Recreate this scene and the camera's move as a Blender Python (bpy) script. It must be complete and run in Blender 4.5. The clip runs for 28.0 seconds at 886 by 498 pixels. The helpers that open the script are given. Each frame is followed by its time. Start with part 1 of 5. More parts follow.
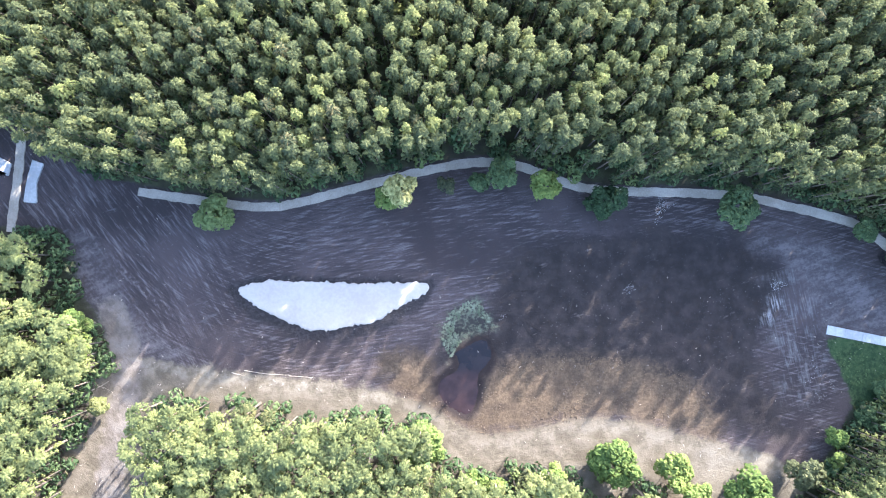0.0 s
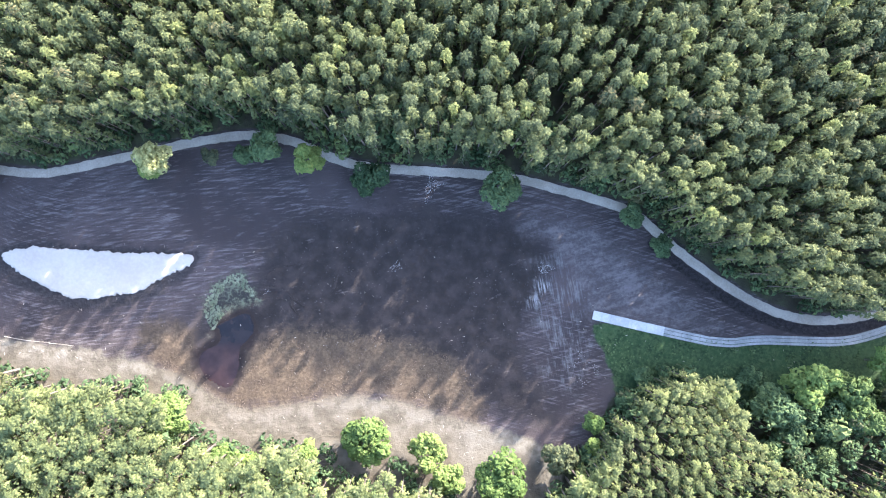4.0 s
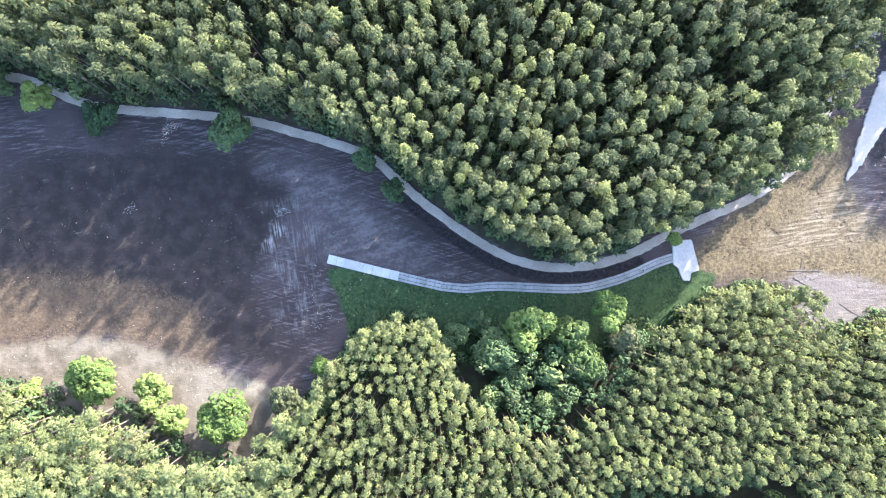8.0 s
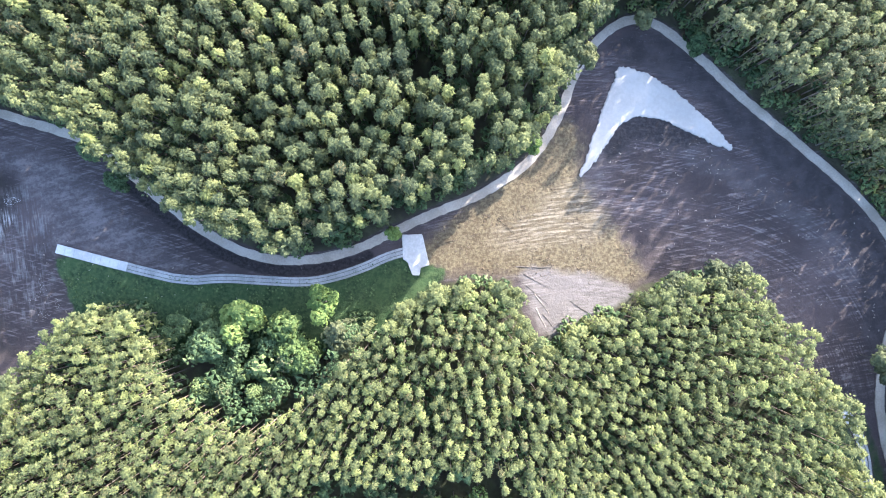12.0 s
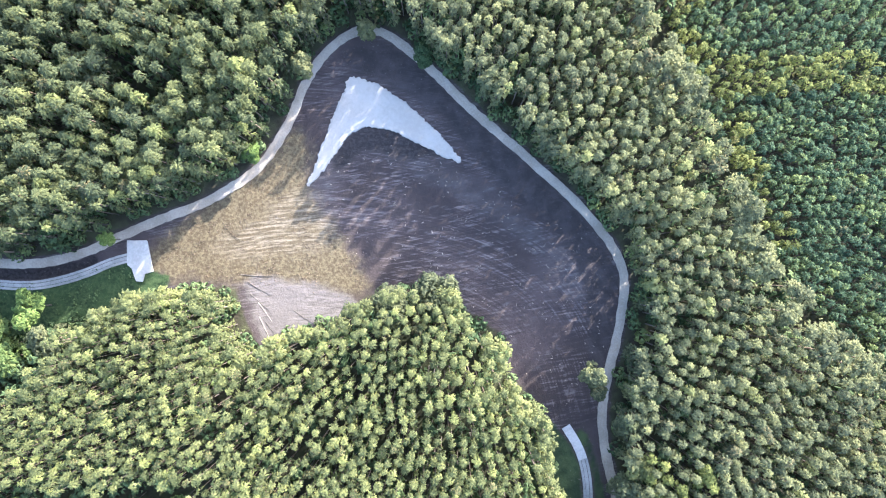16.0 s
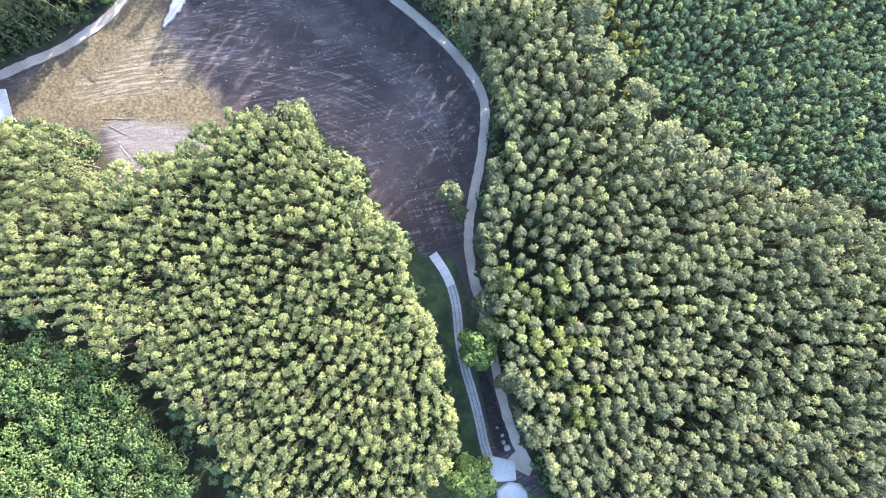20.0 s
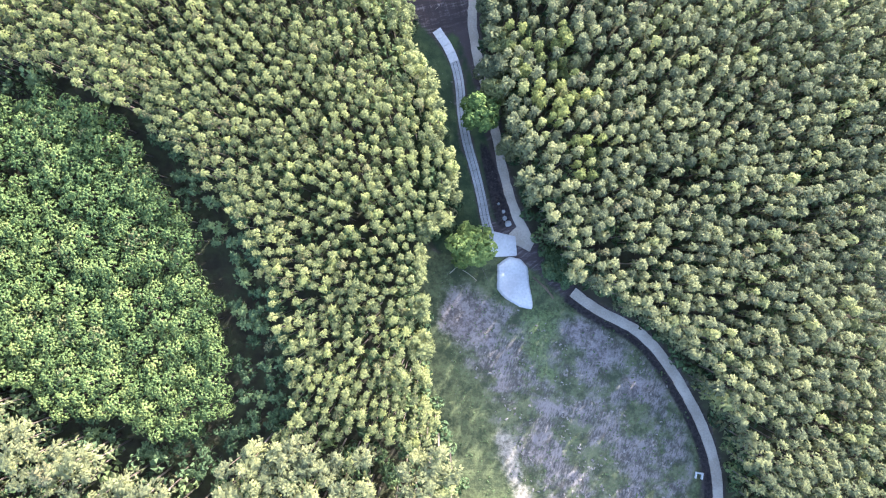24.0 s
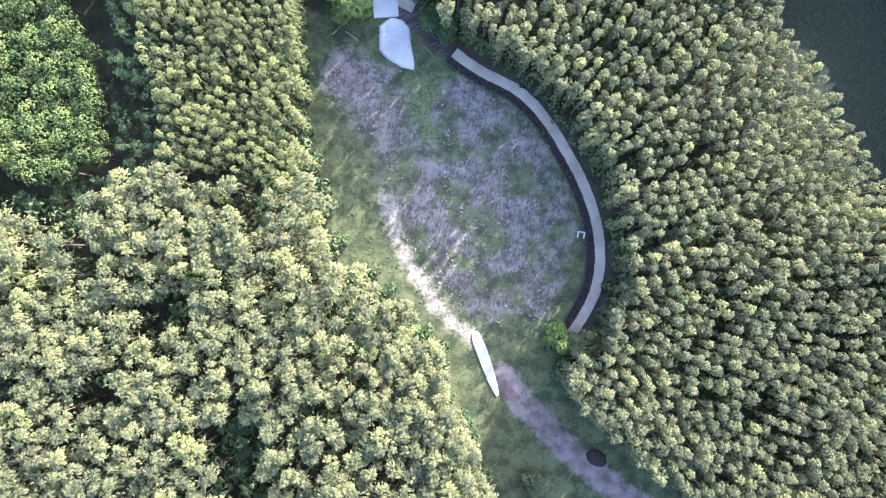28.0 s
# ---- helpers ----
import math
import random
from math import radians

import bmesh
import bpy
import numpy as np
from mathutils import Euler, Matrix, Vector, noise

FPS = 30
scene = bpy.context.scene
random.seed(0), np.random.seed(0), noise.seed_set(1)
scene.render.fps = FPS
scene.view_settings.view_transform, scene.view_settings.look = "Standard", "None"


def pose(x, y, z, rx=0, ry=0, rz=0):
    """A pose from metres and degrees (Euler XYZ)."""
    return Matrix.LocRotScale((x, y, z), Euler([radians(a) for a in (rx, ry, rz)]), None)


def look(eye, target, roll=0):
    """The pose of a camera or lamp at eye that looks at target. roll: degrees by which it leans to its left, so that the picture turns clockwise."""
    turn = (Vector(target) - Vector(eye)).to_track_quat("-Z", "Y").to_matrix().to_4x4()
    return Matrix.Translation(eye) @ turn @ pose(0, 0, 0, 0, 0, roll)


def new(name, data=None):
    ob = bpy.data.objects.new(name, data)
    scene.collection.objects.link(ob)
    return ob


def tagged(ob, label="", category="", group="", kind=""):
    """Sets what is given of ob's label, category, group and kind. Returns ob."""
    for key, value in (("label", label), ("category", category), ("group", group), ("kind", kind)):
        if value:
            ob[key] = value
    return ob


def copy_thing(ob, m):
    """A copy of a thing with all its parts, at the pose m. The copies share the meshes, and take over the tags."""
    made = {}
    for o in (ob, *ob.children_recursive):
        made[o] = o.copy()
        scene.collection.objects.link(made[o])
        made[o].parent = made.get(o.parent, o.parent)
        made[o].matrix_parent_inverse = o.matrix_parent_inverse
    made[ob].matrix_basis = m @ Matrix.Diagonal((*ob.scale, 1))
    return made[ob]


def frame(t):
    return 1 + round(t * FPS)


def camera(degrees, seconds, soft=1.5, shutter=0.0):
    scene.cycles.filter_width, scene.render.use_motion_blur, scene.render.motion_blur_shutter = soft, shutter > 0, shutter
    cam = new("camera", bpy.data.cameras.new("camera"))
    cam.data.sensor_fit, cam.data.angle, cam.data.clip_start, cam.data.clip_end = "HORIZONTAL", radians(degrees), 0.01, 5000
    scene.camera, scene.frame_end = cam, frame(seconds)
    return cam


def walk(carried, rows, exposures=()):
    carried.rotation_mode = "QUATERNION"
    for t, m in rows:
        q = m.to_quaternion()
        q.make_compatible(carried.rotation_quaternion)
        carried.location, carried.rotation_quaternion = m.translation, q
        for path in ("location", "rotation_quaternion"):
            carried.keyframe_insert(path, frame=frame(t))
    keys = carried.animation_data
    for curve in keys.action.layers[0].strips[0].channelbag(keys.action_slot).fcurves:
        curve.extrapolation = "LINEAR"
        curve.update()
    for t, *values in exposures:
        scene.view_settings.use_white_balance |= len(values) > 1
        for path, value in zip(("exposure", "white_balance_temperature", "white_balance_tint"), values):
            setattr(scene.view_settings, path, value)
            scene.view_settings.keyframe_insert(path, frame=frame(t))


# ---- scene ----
cam = camera(62.4, 28.0, soft=1.15)
# seconds, place, turn about x, y and z: a drone that looks straight down
ROWS = [
    (0, -0.216, -0.590, 154.493, 2.071, -0.575, -0.297),
    (0.5, 5.192, -0.691, 154.508, 2.001, -0.385, 0.101),
    (1, 10.779, -0.842, 154.485, 1.951, -0.417, 0.382),
    (1.5, 16.653, -1.100, 154.416, 1.976, -0.384, 0.601),
    (2, 22.844, -1.531, 154.320, 2.060, -0.485, 0.805),
    (2.5, 29.324, -2.189, 154.184, 2.193, -0.516, 1.038),
    (3, 35.999, -3.112, 154.044, 2.303, -0.622, 1.249),
    (3.5, 42.761, -4.305, 153.961, 2.354, -0.537, 1.425),
    (5.5, 70.112, -10.043, 153.918, 1.720, -0.423, 1.904),
    (6, 77.077, -11.376, 153.893, 1.664, -0.463, 1.961),
    (6.5, 84.146, -12.525, 153.838, 1.713, -0.439, 2.070),
    (7, 91.245, -13.436, 153.714, 1.788, -0.496, 2.188),
    (7.5, 98.365, -14.081, 153.571, 1.853, -0.388, 2.268),
    (8, 105.592, -14.473, 153.464, 1.858, -0.455, 2.318),
    (8.5, 112.863, -14.651, 153.405, 1.805, -0.380, 2.374),
    (9, 120.142, -14.660, 153.335, 1.730, -0.412, 2.439),
    (9.5, 127.401, -14.541, 153.267, 1.639, -0.259, 2.547),
    (10, 134.668, -14.295, 153.235, 1.501, -0.299, 2.655),
    (10.5, 141.869, -13.869, 153.253, 1.338, -0.186, 2.759),
    (11, 149.061, -13.193, 153.236, 1.170, -0.312, 2.839),
    (11.5, 156.197, -12.240, 153.203, 1.049, -0.180, 2.965),
    (13.5, 184.626, -7.502, 153.009, 1.287, -0.021, 3.562),
    (14, 191.669, -6.469, 152.985, 1.244, -0.127, 3.698),
    (14.5, 198.720, -5.689, 152.979, 1.183, -0.068, 3.818),
    (15, 205.901, -5.268, 152.940, 1.211, -0.240, 3.932),
    (15.5, 213.121, -5.411, 152.867, 1.317, -0.159, 4.079),
    (16, 220.222, -6.332, 152.795, 1.420, -0.236, 4.299),
    (16.5, 227.005, -8.147, 152.750, 1.501, -0.153, 4.449),
    (17, 233.247, -10.861, 152.736, 1.393, -0.319, 4.497),
    (17.5, 238.636, -14.400, 152.749, 1.414, -0.359, 4.415),
    (18, 242.985, -18.652, 152.777, 1.258, -0.492, 3.476),
    (18.5, 246.158, -23.423, 152.742, 1.238, -0.486, 2.887),
    (19, 248.232, -28.525, 152.717, 1.062, -0.519, 2.388),
    (19.5, 249.289, -33.750, 152.617, 1.102, -0.501, 1.877),
    (20, 249.627, -39.081, 152.551, 1.038, -0.506, 1.519),
    (20.5, 249.562, -44.440, 152.509, 1.136, -0.504, 1.397),
    (22.5, 248.761, -66.319, 152.609, 1.125, -0.201, 1.240),
    (23, 249.130, -72.115, 152.636, 0.816, -0.157, 1.347),
    (23.5, 250.131, -78.158, 152.673, 0.710, -0.090, 1.563),
    (24, 251.847, -84.414, 152.662, 0.481, -0.046, 2.217),
    (24.5, 254.259, -90.761, 152.639, 0.590, -0.021, 2.662),
    (25, 257.289, -97.148, 152.616, 0.546, -0.105, 3.099),
    (25.5, 260.695, -103.405, 152.572, 0.751, -0.102, 3.246),
    (26, 264.331, -109.548, 152.463, 0.763, -0.222, 3.322),
    (26.5, 268.033, -115.744, 152.399, 0.979, -0.278, 3.273),
    (27, 271.673, -122.017, 152.314, 0.933, -0.381, 2.978),
    (27.5, 275.182, -128.346, 152.257, 1.047, -0.207, 2.638),
    (28, 278.607, -134.716, 152.248, 0.945, 0.046, 2.084),
]
walk(cam, [(t, pose(x, y, z, rx, ry, rz)) for t, x, y, z, rx, ry, rz in ROWS], exposures=[(0.0, 3.6, 5950, 14), (21.0, 3.6, 5950, 14), (28.0, 3.56, 5900, 20)])

# ---- daylight ----
SUN_WAY = Vector((0.602, 0.799, 0)).normalized()  # towards the sun, on the ground
SUN_HIGH = 22.3
world = bpy.data.worlds.new("daylight")
scene.world = world
world.use_nodes = True
sky = world.node_tree.nodes.new("ShaderNodeTexSky")
sky.sky_type = "NISHITA"
sky.sun_disc = False
sky.sun_elevation = radians(SUN_HIGH)
sky.sun_rotation = math.atan2(SUN_WAY.x, SUN_WAY.y)
sky.air_density, sky.dust_density, sky.ozone_density = 1.0, 2.0, 1.0
back = world.node_tree.nodes["Background"]
back.inputs["Strength"].default_value = 0.15
world.node_tree.links.new(sky.outputs["Color"], back.inputs["Color"])
sun = new("sun", bpy.data.lights.new("sun", "SUN"))
sun.data.energy, sun.data.angle, sun.data.color = 2.75, radians(0.6), (1.0, 0.93, 0.82)
up_way = math.tan(radians(SUN_HIGH))
sun.matrix_world = look((SUN_WAY.x * 100, SUN_WAY.y * 100, up_way * 100), (0, 0, 0))


# ---- material helpers ----
def link(m, a, b):
    m.node_tree.links.new(a, b)


def node(m, kind, **values):
    n = m.node_tree.nodes.new(kind)
    for key, value in values.items():
        n.inputs[key].default_value = value
    return n


def plug(m, socket, value):
    if hasattr(value, "is_output"):
        link(m, value, socket)
    elif isinstance(value, tuple):
        socket.default_value = (*value, 1) if len(socket.default_value) == 4 else value
    else:
        socket.default_value = value


def calc(m, op, a, b=0.0, c=0.0):
    n = m.node_tree.nodes.new("ShaderNodeMath")
    n.operation = op
    for socket, value in zip(n.inputs, (a, b, c)):
        plug(m, socket, value)
    return n.outputs[0]


def blend(m, fac, a, b):
    n = m.node_tree.nodes.new("ShaderNodeMix")
    n.data_type = "RGBA"
    plug(m, n.inputs[0], fac)
    plug(m, n.inputs[6], a)
    plug(m, n.inputs[7], b)
    return n.outputs[2]


def grade(m, value, lo, hi, a=0.0, b=1.0):
    n = m.node_tree.nodes.new("ShaderNodeMapRange")
    n.interpolation_type = "SMOOTHSTEP"
    for socket, v in zip(n.inputs, (value, lo, hi, a, b)):
        plug(m, socket, v)
    return n.outputs[0]


def place(m):
    return m.node_tree.nodes.new("ShaderNodeNewGeometry").outputs["Position"]


def grain(m, vector, scale, detail=4.0, rough=0.55):
    n = node(m, "ShaderNodeTexNoise", Scale=scale, Detail=detail, Roughness=rough)
    plug(m, n.inputs["Vector"], vector)
    return n.outputs["Fac"]


def attribute(m, name):
    n = m.node_tree.nodes.new("ShaderNodeAttribute")
    n.attribute_name = name
    return n.outputs["Fac"]


def stretched(m, vector, angle, sx, sy):
    n = m.node_tree.nodes.new("ShaderNodeMapping")
    plug(m, n.inputs["Vector"], vector)
    n.vector_type = "TEXTURE"
    n.inputs["Rotation"].default_value = (0, 0, radians(angle))
    n.inputs["Scale"].default_value = (1 / sx, 1 / sy, 1)
    return n.outputs[0]


def material(name, rough=0.9):
    m = bpy.data.materials.new(name)
    m.use_nodes = True
    b = m.node_tree.nodes["Principled BSDF"]
    b.inputs["Roughness"].default_value = rough
    b.inputs["Specular IOR Level"].default_value = 0.25
    return m, b


def finish(m, b, colour, height=None, depth=0.1, strength=0.6):
    plug(m, b.inputs["Base Color"], colour)
    if height is not None:
        n = node(m, "ShaderNodeBump", Strength=strength, Distance=depth)
        link(m, height, n.inputs["Height"])
        link(m, n.outputs[0], b.inputs["Normal"])
    return m


def earth(name, dark, light, scale=0.6, bump=0.08, rough=0.95):
    """A loose mineral surface: two scales of noise between two colours."""
    m, b = material(name, rough)
    p = place(m)
    wide, fine = grain(m, p, scale * 0.25, 3), grain(m, p, scale * 4, 5, 0.65)
    tone = calc(m, "ADD", calc(m, "MULTIPLY", wide, 0.6), calc(m, "MULTIPLY", fine, 0.4))
    return finish(m, b, blend(m, grade(m, tone, 0.36, 0.64), dark, light), fine, bump)


def foliage(name, dark, mid, light, through_light=0.5):
    """Leaves or needles: the tone differs from tree to tree and from tuft to tuft; some light passes through."""
    m, b = material(name, 0.7)
    b.inputs["Specular IOR Level"].default_value = 0.08
    geo = m.node_tree.nodes.new("ShaderNodeNewGeometry")
    info = m.node_tree.nodes.new("ShaderNodeObjectInfo")
    tree = calc(m, "FRACT", calc(m, "ADD", attribute(m, "tone"), info.outputs["Random"]))
    tuft = geo.outputs["Random Per Island"]
    fine = grain(m, geo.outputs["Position"], 2.6, 4, 0.75)
    wide = grain(m, geo.outputs["Position"], 0.035, 2)
    f = calc(m, "ADD", calc(m, "MULTIPLY", tree, 0.34), calc(m, "MULTIPLY", tuft, 0.24))
    f = calc(m, "ADD", f, calc(m, "MULTIPLY", fine, 0.73))
    f = calc(m, "ADD", f, calc(m, "MULTIPLY", calc(m, "SUBTRACT", wide, 0.5), 0.3))
    colour = blend(m, grade(m, f, 0.66, 0.9), blend(m, grade(m, f, 0.42, 0.66), dark, mid), light)
    colour = blend(m, grade(m, tree, 0.94, 0.96, 0, 0.24), colour, (0.23, 0.26, 0.08))
    rusty = calc(m, "MULTIPLY", calc(m, "MULTIPLY", grade(m, tree, 0.05, 0.04), calc(m, "GREATER_THAN", attribute(m, "tone"), 0.0001)), grade(m, tuft, 0.4, 0.7, 0, 0.35))
    colour = blend(m, rusty, colour, (0.2, 0.15, 0.08))
    finish(m, b, colour, fine, 0.2, 0.4)
    glow = m.node_tree.nodes.new("ShaderNodeBsdfTranslucent")
    link(m, colour, glow.inputs["Color"])
    both = m.node_tree.nodes.new("ShaderNodeMixShader")
    both.inputs[0].default_value = through_light
    link(m, b.outputs[0], both.inputs[1])
    link(m, glow.outputs[0], both.inputs[2])
    link(m, both.outputs[0], m.node_tree.nodes["Material Output"].inputs["Surface"])
    return m


PINE = foliage("pine_needles", (0.0448, 0.0587, 0.0342), (0.0882, 0.1035, 0.049), (0.1436, 0.155, 0.0637))
OLIVE_PINE = foliage("olive_pine_needles", (0.0618, 0.0745, 0.0443), (0.116, 0.1276, 0.0654), (0.1818, 0.1861, 0.0841))
# lighter, yellower needles: the sun on the crowns' visible sides is painted in
SOUTH_PINE = foliage("sun_tinted_pine_needles", (0.0719, 0.0863, 0.04), (0.1255, 0.1399, 0.0592), (0.1854, 0.1974, 0.0752))
# olive needles brightened for the old stand, its sunlight put into the colour
LIT_OLIVE_PINE = foliage("lit_olive_pine_needles", (0.0789, 0.0912, 0.0518), (0.1391, 0.1486, 0.0715), (0.2077, 0.2103, 0.09))
YOUNG_PINE = foliage("young_pine_needles", (0.0334, 0.0616, 0.0396), (0.0669, 0.1047, 0.0563), (0.132, 0.169, 0.0669))
LIME_PINE = foliage("lime_pine_needles", (0.0681, 0.0849, 0.0303), (0.1275, 0.1448, 0.047), (0.1935, 0.2064, 0.0668))
LEAF = foliage("broad_leaves", (0.05692, 0.09141, 0.02773), (0.1071, 0.1524, 0.04378), (0.1716, 0.2089, 0.05982), 0.35)
PALE_LEAF = foliage("yellowish_leaves", (0.16, 0.16, 0.06), (0.3, 0.29, 0.12), (0.42, 0.39, 0.17), 0.3)
DARK_LEAF = foliage("dark_leaves", (0.0264, 0.0462, 0.022), (0.0605, 0.0924, 0.0418), (0.11, 0.1474, 0.0616), 0.3)
STAND_LEAF = foliage("stand_leaves", (0.0385, 0.0635, 0.0231), (0.0788, 0.1142, 0.0383), (0.1287, 0.1614, 0.0528), 0.35)
# brightest needle copy, with the bank trees' sunlight in its colour
BANK_PINE = foliage("sun_tinted_bank_needles", (0.0878, 0.1071, 0.046), (0.1506, 0.1689, 0.0685), (0.2191, 0.2342, 0.0904))


def bark_material():
    m, b = material("pine_bark", 0.9)
    p = place(m)
    z = m.node_tree.nodes.new("ShaderNodeSeparateXYZ")
    link(m, p, z.inputs[0])
    fine = grain(m, p, 5, 4)
    upper = grade(m, calc(m, "ADD", z.outputs[2], calc(m, "MULTIPLY", fine, 4.0)), 5, 11)
    colour = blend(m, upper, (0.07, 0.06, 0.05), (0.13, 0.09, 0.066))
    return finish(m, b, blend(m, grade(m, fine, 0.35, 0.7), colour, (0.11, 0.095, 0.08)), fine, 0.05)


BARK = bark_material()
WHITE_SAND = earth("white_sand", (0.25, 0.232, 0.208), (0.31, 0.289, 0.262), 0.35, 0.05)
GRAVEL = earth("pale_gravel", (0.2, 0.172, 0.138), (0.3, 0.265, 0.22), 0.7, 0.04)
CLOD = earth("brown_clods", (0.0494, 0.0353, 0.024), (0.106, 0.0776, 0.0529), 1.0, 0.08)
DRY_WOOD = earth("bleached_wood", (0.24, 0.197, 0.155), (0.423, 0.374, 0.311), 3.0, 0.02)
STONE = earth("pale_channel_stone", (0.155, 0.162, 0.159), (0.282, 0.282, 0.276), 0.9, 0.03)
PALE_SLAB = earth("pale_slab", (0.254, 0.254, 0.25), (0.367, 0.367, 0.36), 0.5, 0.03)
DARK_SOIL = earth("dark_wet_soil", (0.014, 0.011, 0.01), (0.03, 0.024, 0.022), 0.8, 0.08)


def water_material():
    m, b = material("brown_bog_water", 0.12)
    b.inputs["Specular IOR Level"].default_value = 0.3
    p = place(m)
    murk = grain(m, p, 0.35, 4)
    spot = m.node_tree.nodes.new("ShaderNodeSeparateXYZ")
    link(m, p, spot.inputs[0])
    shallow = grade(m, calc(m, "ADD", spot.outputs[1], calc(m, "MULTIPLY", murk, 3.0)), -18.3, -20.3)
    deep = blend(m, grade(m, murk, 0.35, 0.7), (0.006, 0.0045, 0.005), (0.014, 0.01, 0.01))
    colour = blend(m, shallow, deep, blend(m, grade(m, murk, 0.35, 0.7), (0.017, 0.0088, 0.0078), (0.03, 0.0165, 0.0142)))
    return finish(m, b, colour, grain(m, p, 3, 2), 0.01, 0.15)


WATER = water_material()


# ---- the plan ----
def smooth(points, closed, times=2):
    """Rounds a line's corners by cutting them."""
    for _ in range(times):
        out = [] if closed else [points[0]]
        last = len(points) if closed else len(points) - 1
        for k in range(last):
            (ax, ay), (bx, by) = points[k], points[(k + 1) % len(points)]
            out += [(ax * 0.75 + bx * 0.25, ay * 0.75 + by * 0.25), (ax * 0.25 + bx * 0.75, ay * 0.25 + by * 0.75)]
        points = out if closed else out + [points[-1]]
    return points


def resample(points, step):
    """Points at even steps along a line, with the way at each."""
    p = np.array(points, float)
    run = np.concatenate([[0], np.cumsum(np.hypot(*np.diff(p, axis=0).T))])
    at = np.linspace(0, run[-1], max(2, int(round(run[-1] / step)) + 1))
    q = np.stack([np.interp(at, run, p[:, 0]), np.interp(at, run, p[:, 1])], 1)
    way = np.gradient(q, axis=0)
    return q, way / np.linalg.norm(way, axis=1)[:, None]


def offset(points, away, step=2.0):
    """The line moved to its left by a distance."""
    q, way = resample(points, step)
    return [(x - wy * away, y + wx * away) for (x, y), (wx, wy) in zip(q, way)]


def line_distance(px, py, points, closed):
    """Distance from points to a line, and the run along it at the nearest place."""
    p = np.array(points, float)
    n = len(p) if closed else len(p) - 1
    best, run, total = np.full(px.shape, 1e9), np.zeros(px.shape), 0.0
    for k in range(n):
        a, b = p[k], p[(k + 1) % len(p)]
        d = b - a
        size = math.hypot(*d) + 1e-9
        t = np.clip(((px - a[0]) * d[0] + (py - a[1]) * d[1]) / size**2, 0, 1)
        away = np.hypot(px - a[0] - t * d[0], py - a[1] - t * d[1])
        near = away < best
        best, run = np.where(near, away, best), np.where(near, total + t * size, run)
        total += size
    return best, run


def inside(px, py, points):
    p = np.array(points, float)
    found = np.zeros(px.shape, bool)
    for k in range(len(p)):
        (ax, ay), (bx, by) = p[k], p[(k + 1) % len(p)]
        if ay != by:
            found ^= ((ay > py) != (by > py)) & (px < (bx - ax) * (py - ay) / (by - ay) + ax)
    return found


def depth_in(px, py, points):
    """Metres from the edge of an area: more than nought inside."""
    d, _ = line_distance(px, py, points, True)
    return np.where(inside(px, py, points), d, -d)


PATH_WEST = [(-62.9, 17.4), (-52.8, 15.9), (-40.9, 14.2), (-33.7, 13.9), (-27.2, 15.4), (-20.6, 17.1), (-14.6, 18.6), (-8.6, 20.1), (-1.4, 21.9),
             (5.8, 23.1), (10.6, 23.6), (19.0, 22.4), (28.6, 18.2), (35.8, 17.2), (43.0, 16.9), (51.4, 16.8), (65.0, 16.1), (74.6, 13.8), (85.4, 11.3),
             (91.5, 9.0), (96.4, 4.6), (103.7, -1.1), (109.8, -5.1), (115.9, -8.8), (121.9, -11.2), (127.9, -12.4), (133.9, -12.3), (139.9, -11.2)]
PATH_LOOP = [(147.0, -8.6), (152.0, -5.6), (160.8, -0.9), (168.8, 2.6), (175.6, 6.9), (181.2, 11.8), (184.9, 18.0), (187.4, 24.2), (188.8, 29.6),
             (191.9, 35.8), (196.9, 41.0), (202.2, 42.9), (207.1, 40.9), (211.4, 37.8), (216.5, 34.0), (221.5, 29.5), (228.4, 24.0), (235.3, 19.1),
             (241.6, 14.2), (247.8, 9.3), (253.5, 3.7), (257.4, -1.3), (259.0, -6.0), (258.9, -12.5), (257.8, -20.8), (256.4, -28.0), (256.0, -35.0),
             (257.5, -42.9), (260.3, -51.1), (263.5, -65.2), (264.8, -69.9), (267.3, -76.4), (269.7, -80.8)]
PATH = smooth(PATH_WEST + PATH_LOOP, False)
PATH_SOUTH = smooth([(279.3, -91.0), (283.6, -94.1), (288.5, -96.4), (293.3, -98.5), (298.3, -103.3), (303.4, -110.7), (307.3, -117.5), (310.0, -124.4),
                     (311.3, -131.4), (311.0, -137.5), (309.8, -141.8), (306.7, -147.5), (303.5, -152.5)], False)
EDGE_SOUTH = [(323.4, -177.7), (345, -196), (352, -215), (312, -215), (298, -195), (290.3, -178.7), (286.8, -169.3), (281.1, -159.9), (280.9, -153.6),
              (276.4, -146.3), (266.5, -138), (258.7, -130), (256, -121.3), (252.2, -114), (251.0, -103), (250.4, -92.3), (249.3, -87), (251.3, -80.5),
              (256.5, -77.2), (255.6, -70), (252.5, -59.9), (251.2, -53.5), (245.9, -42), (244.5, -33.9), (239.9, -29.9), (235.4, -25.9), (236.2, -21.6),
              (233.8, -18.6), (226, -13.7), (223.6, -9.6), (216, -9.1), (205.5, -12.8), (200.2, -16.3), (188.6, -21.2), (184.4, -25.7), (180.9, -19.4)]
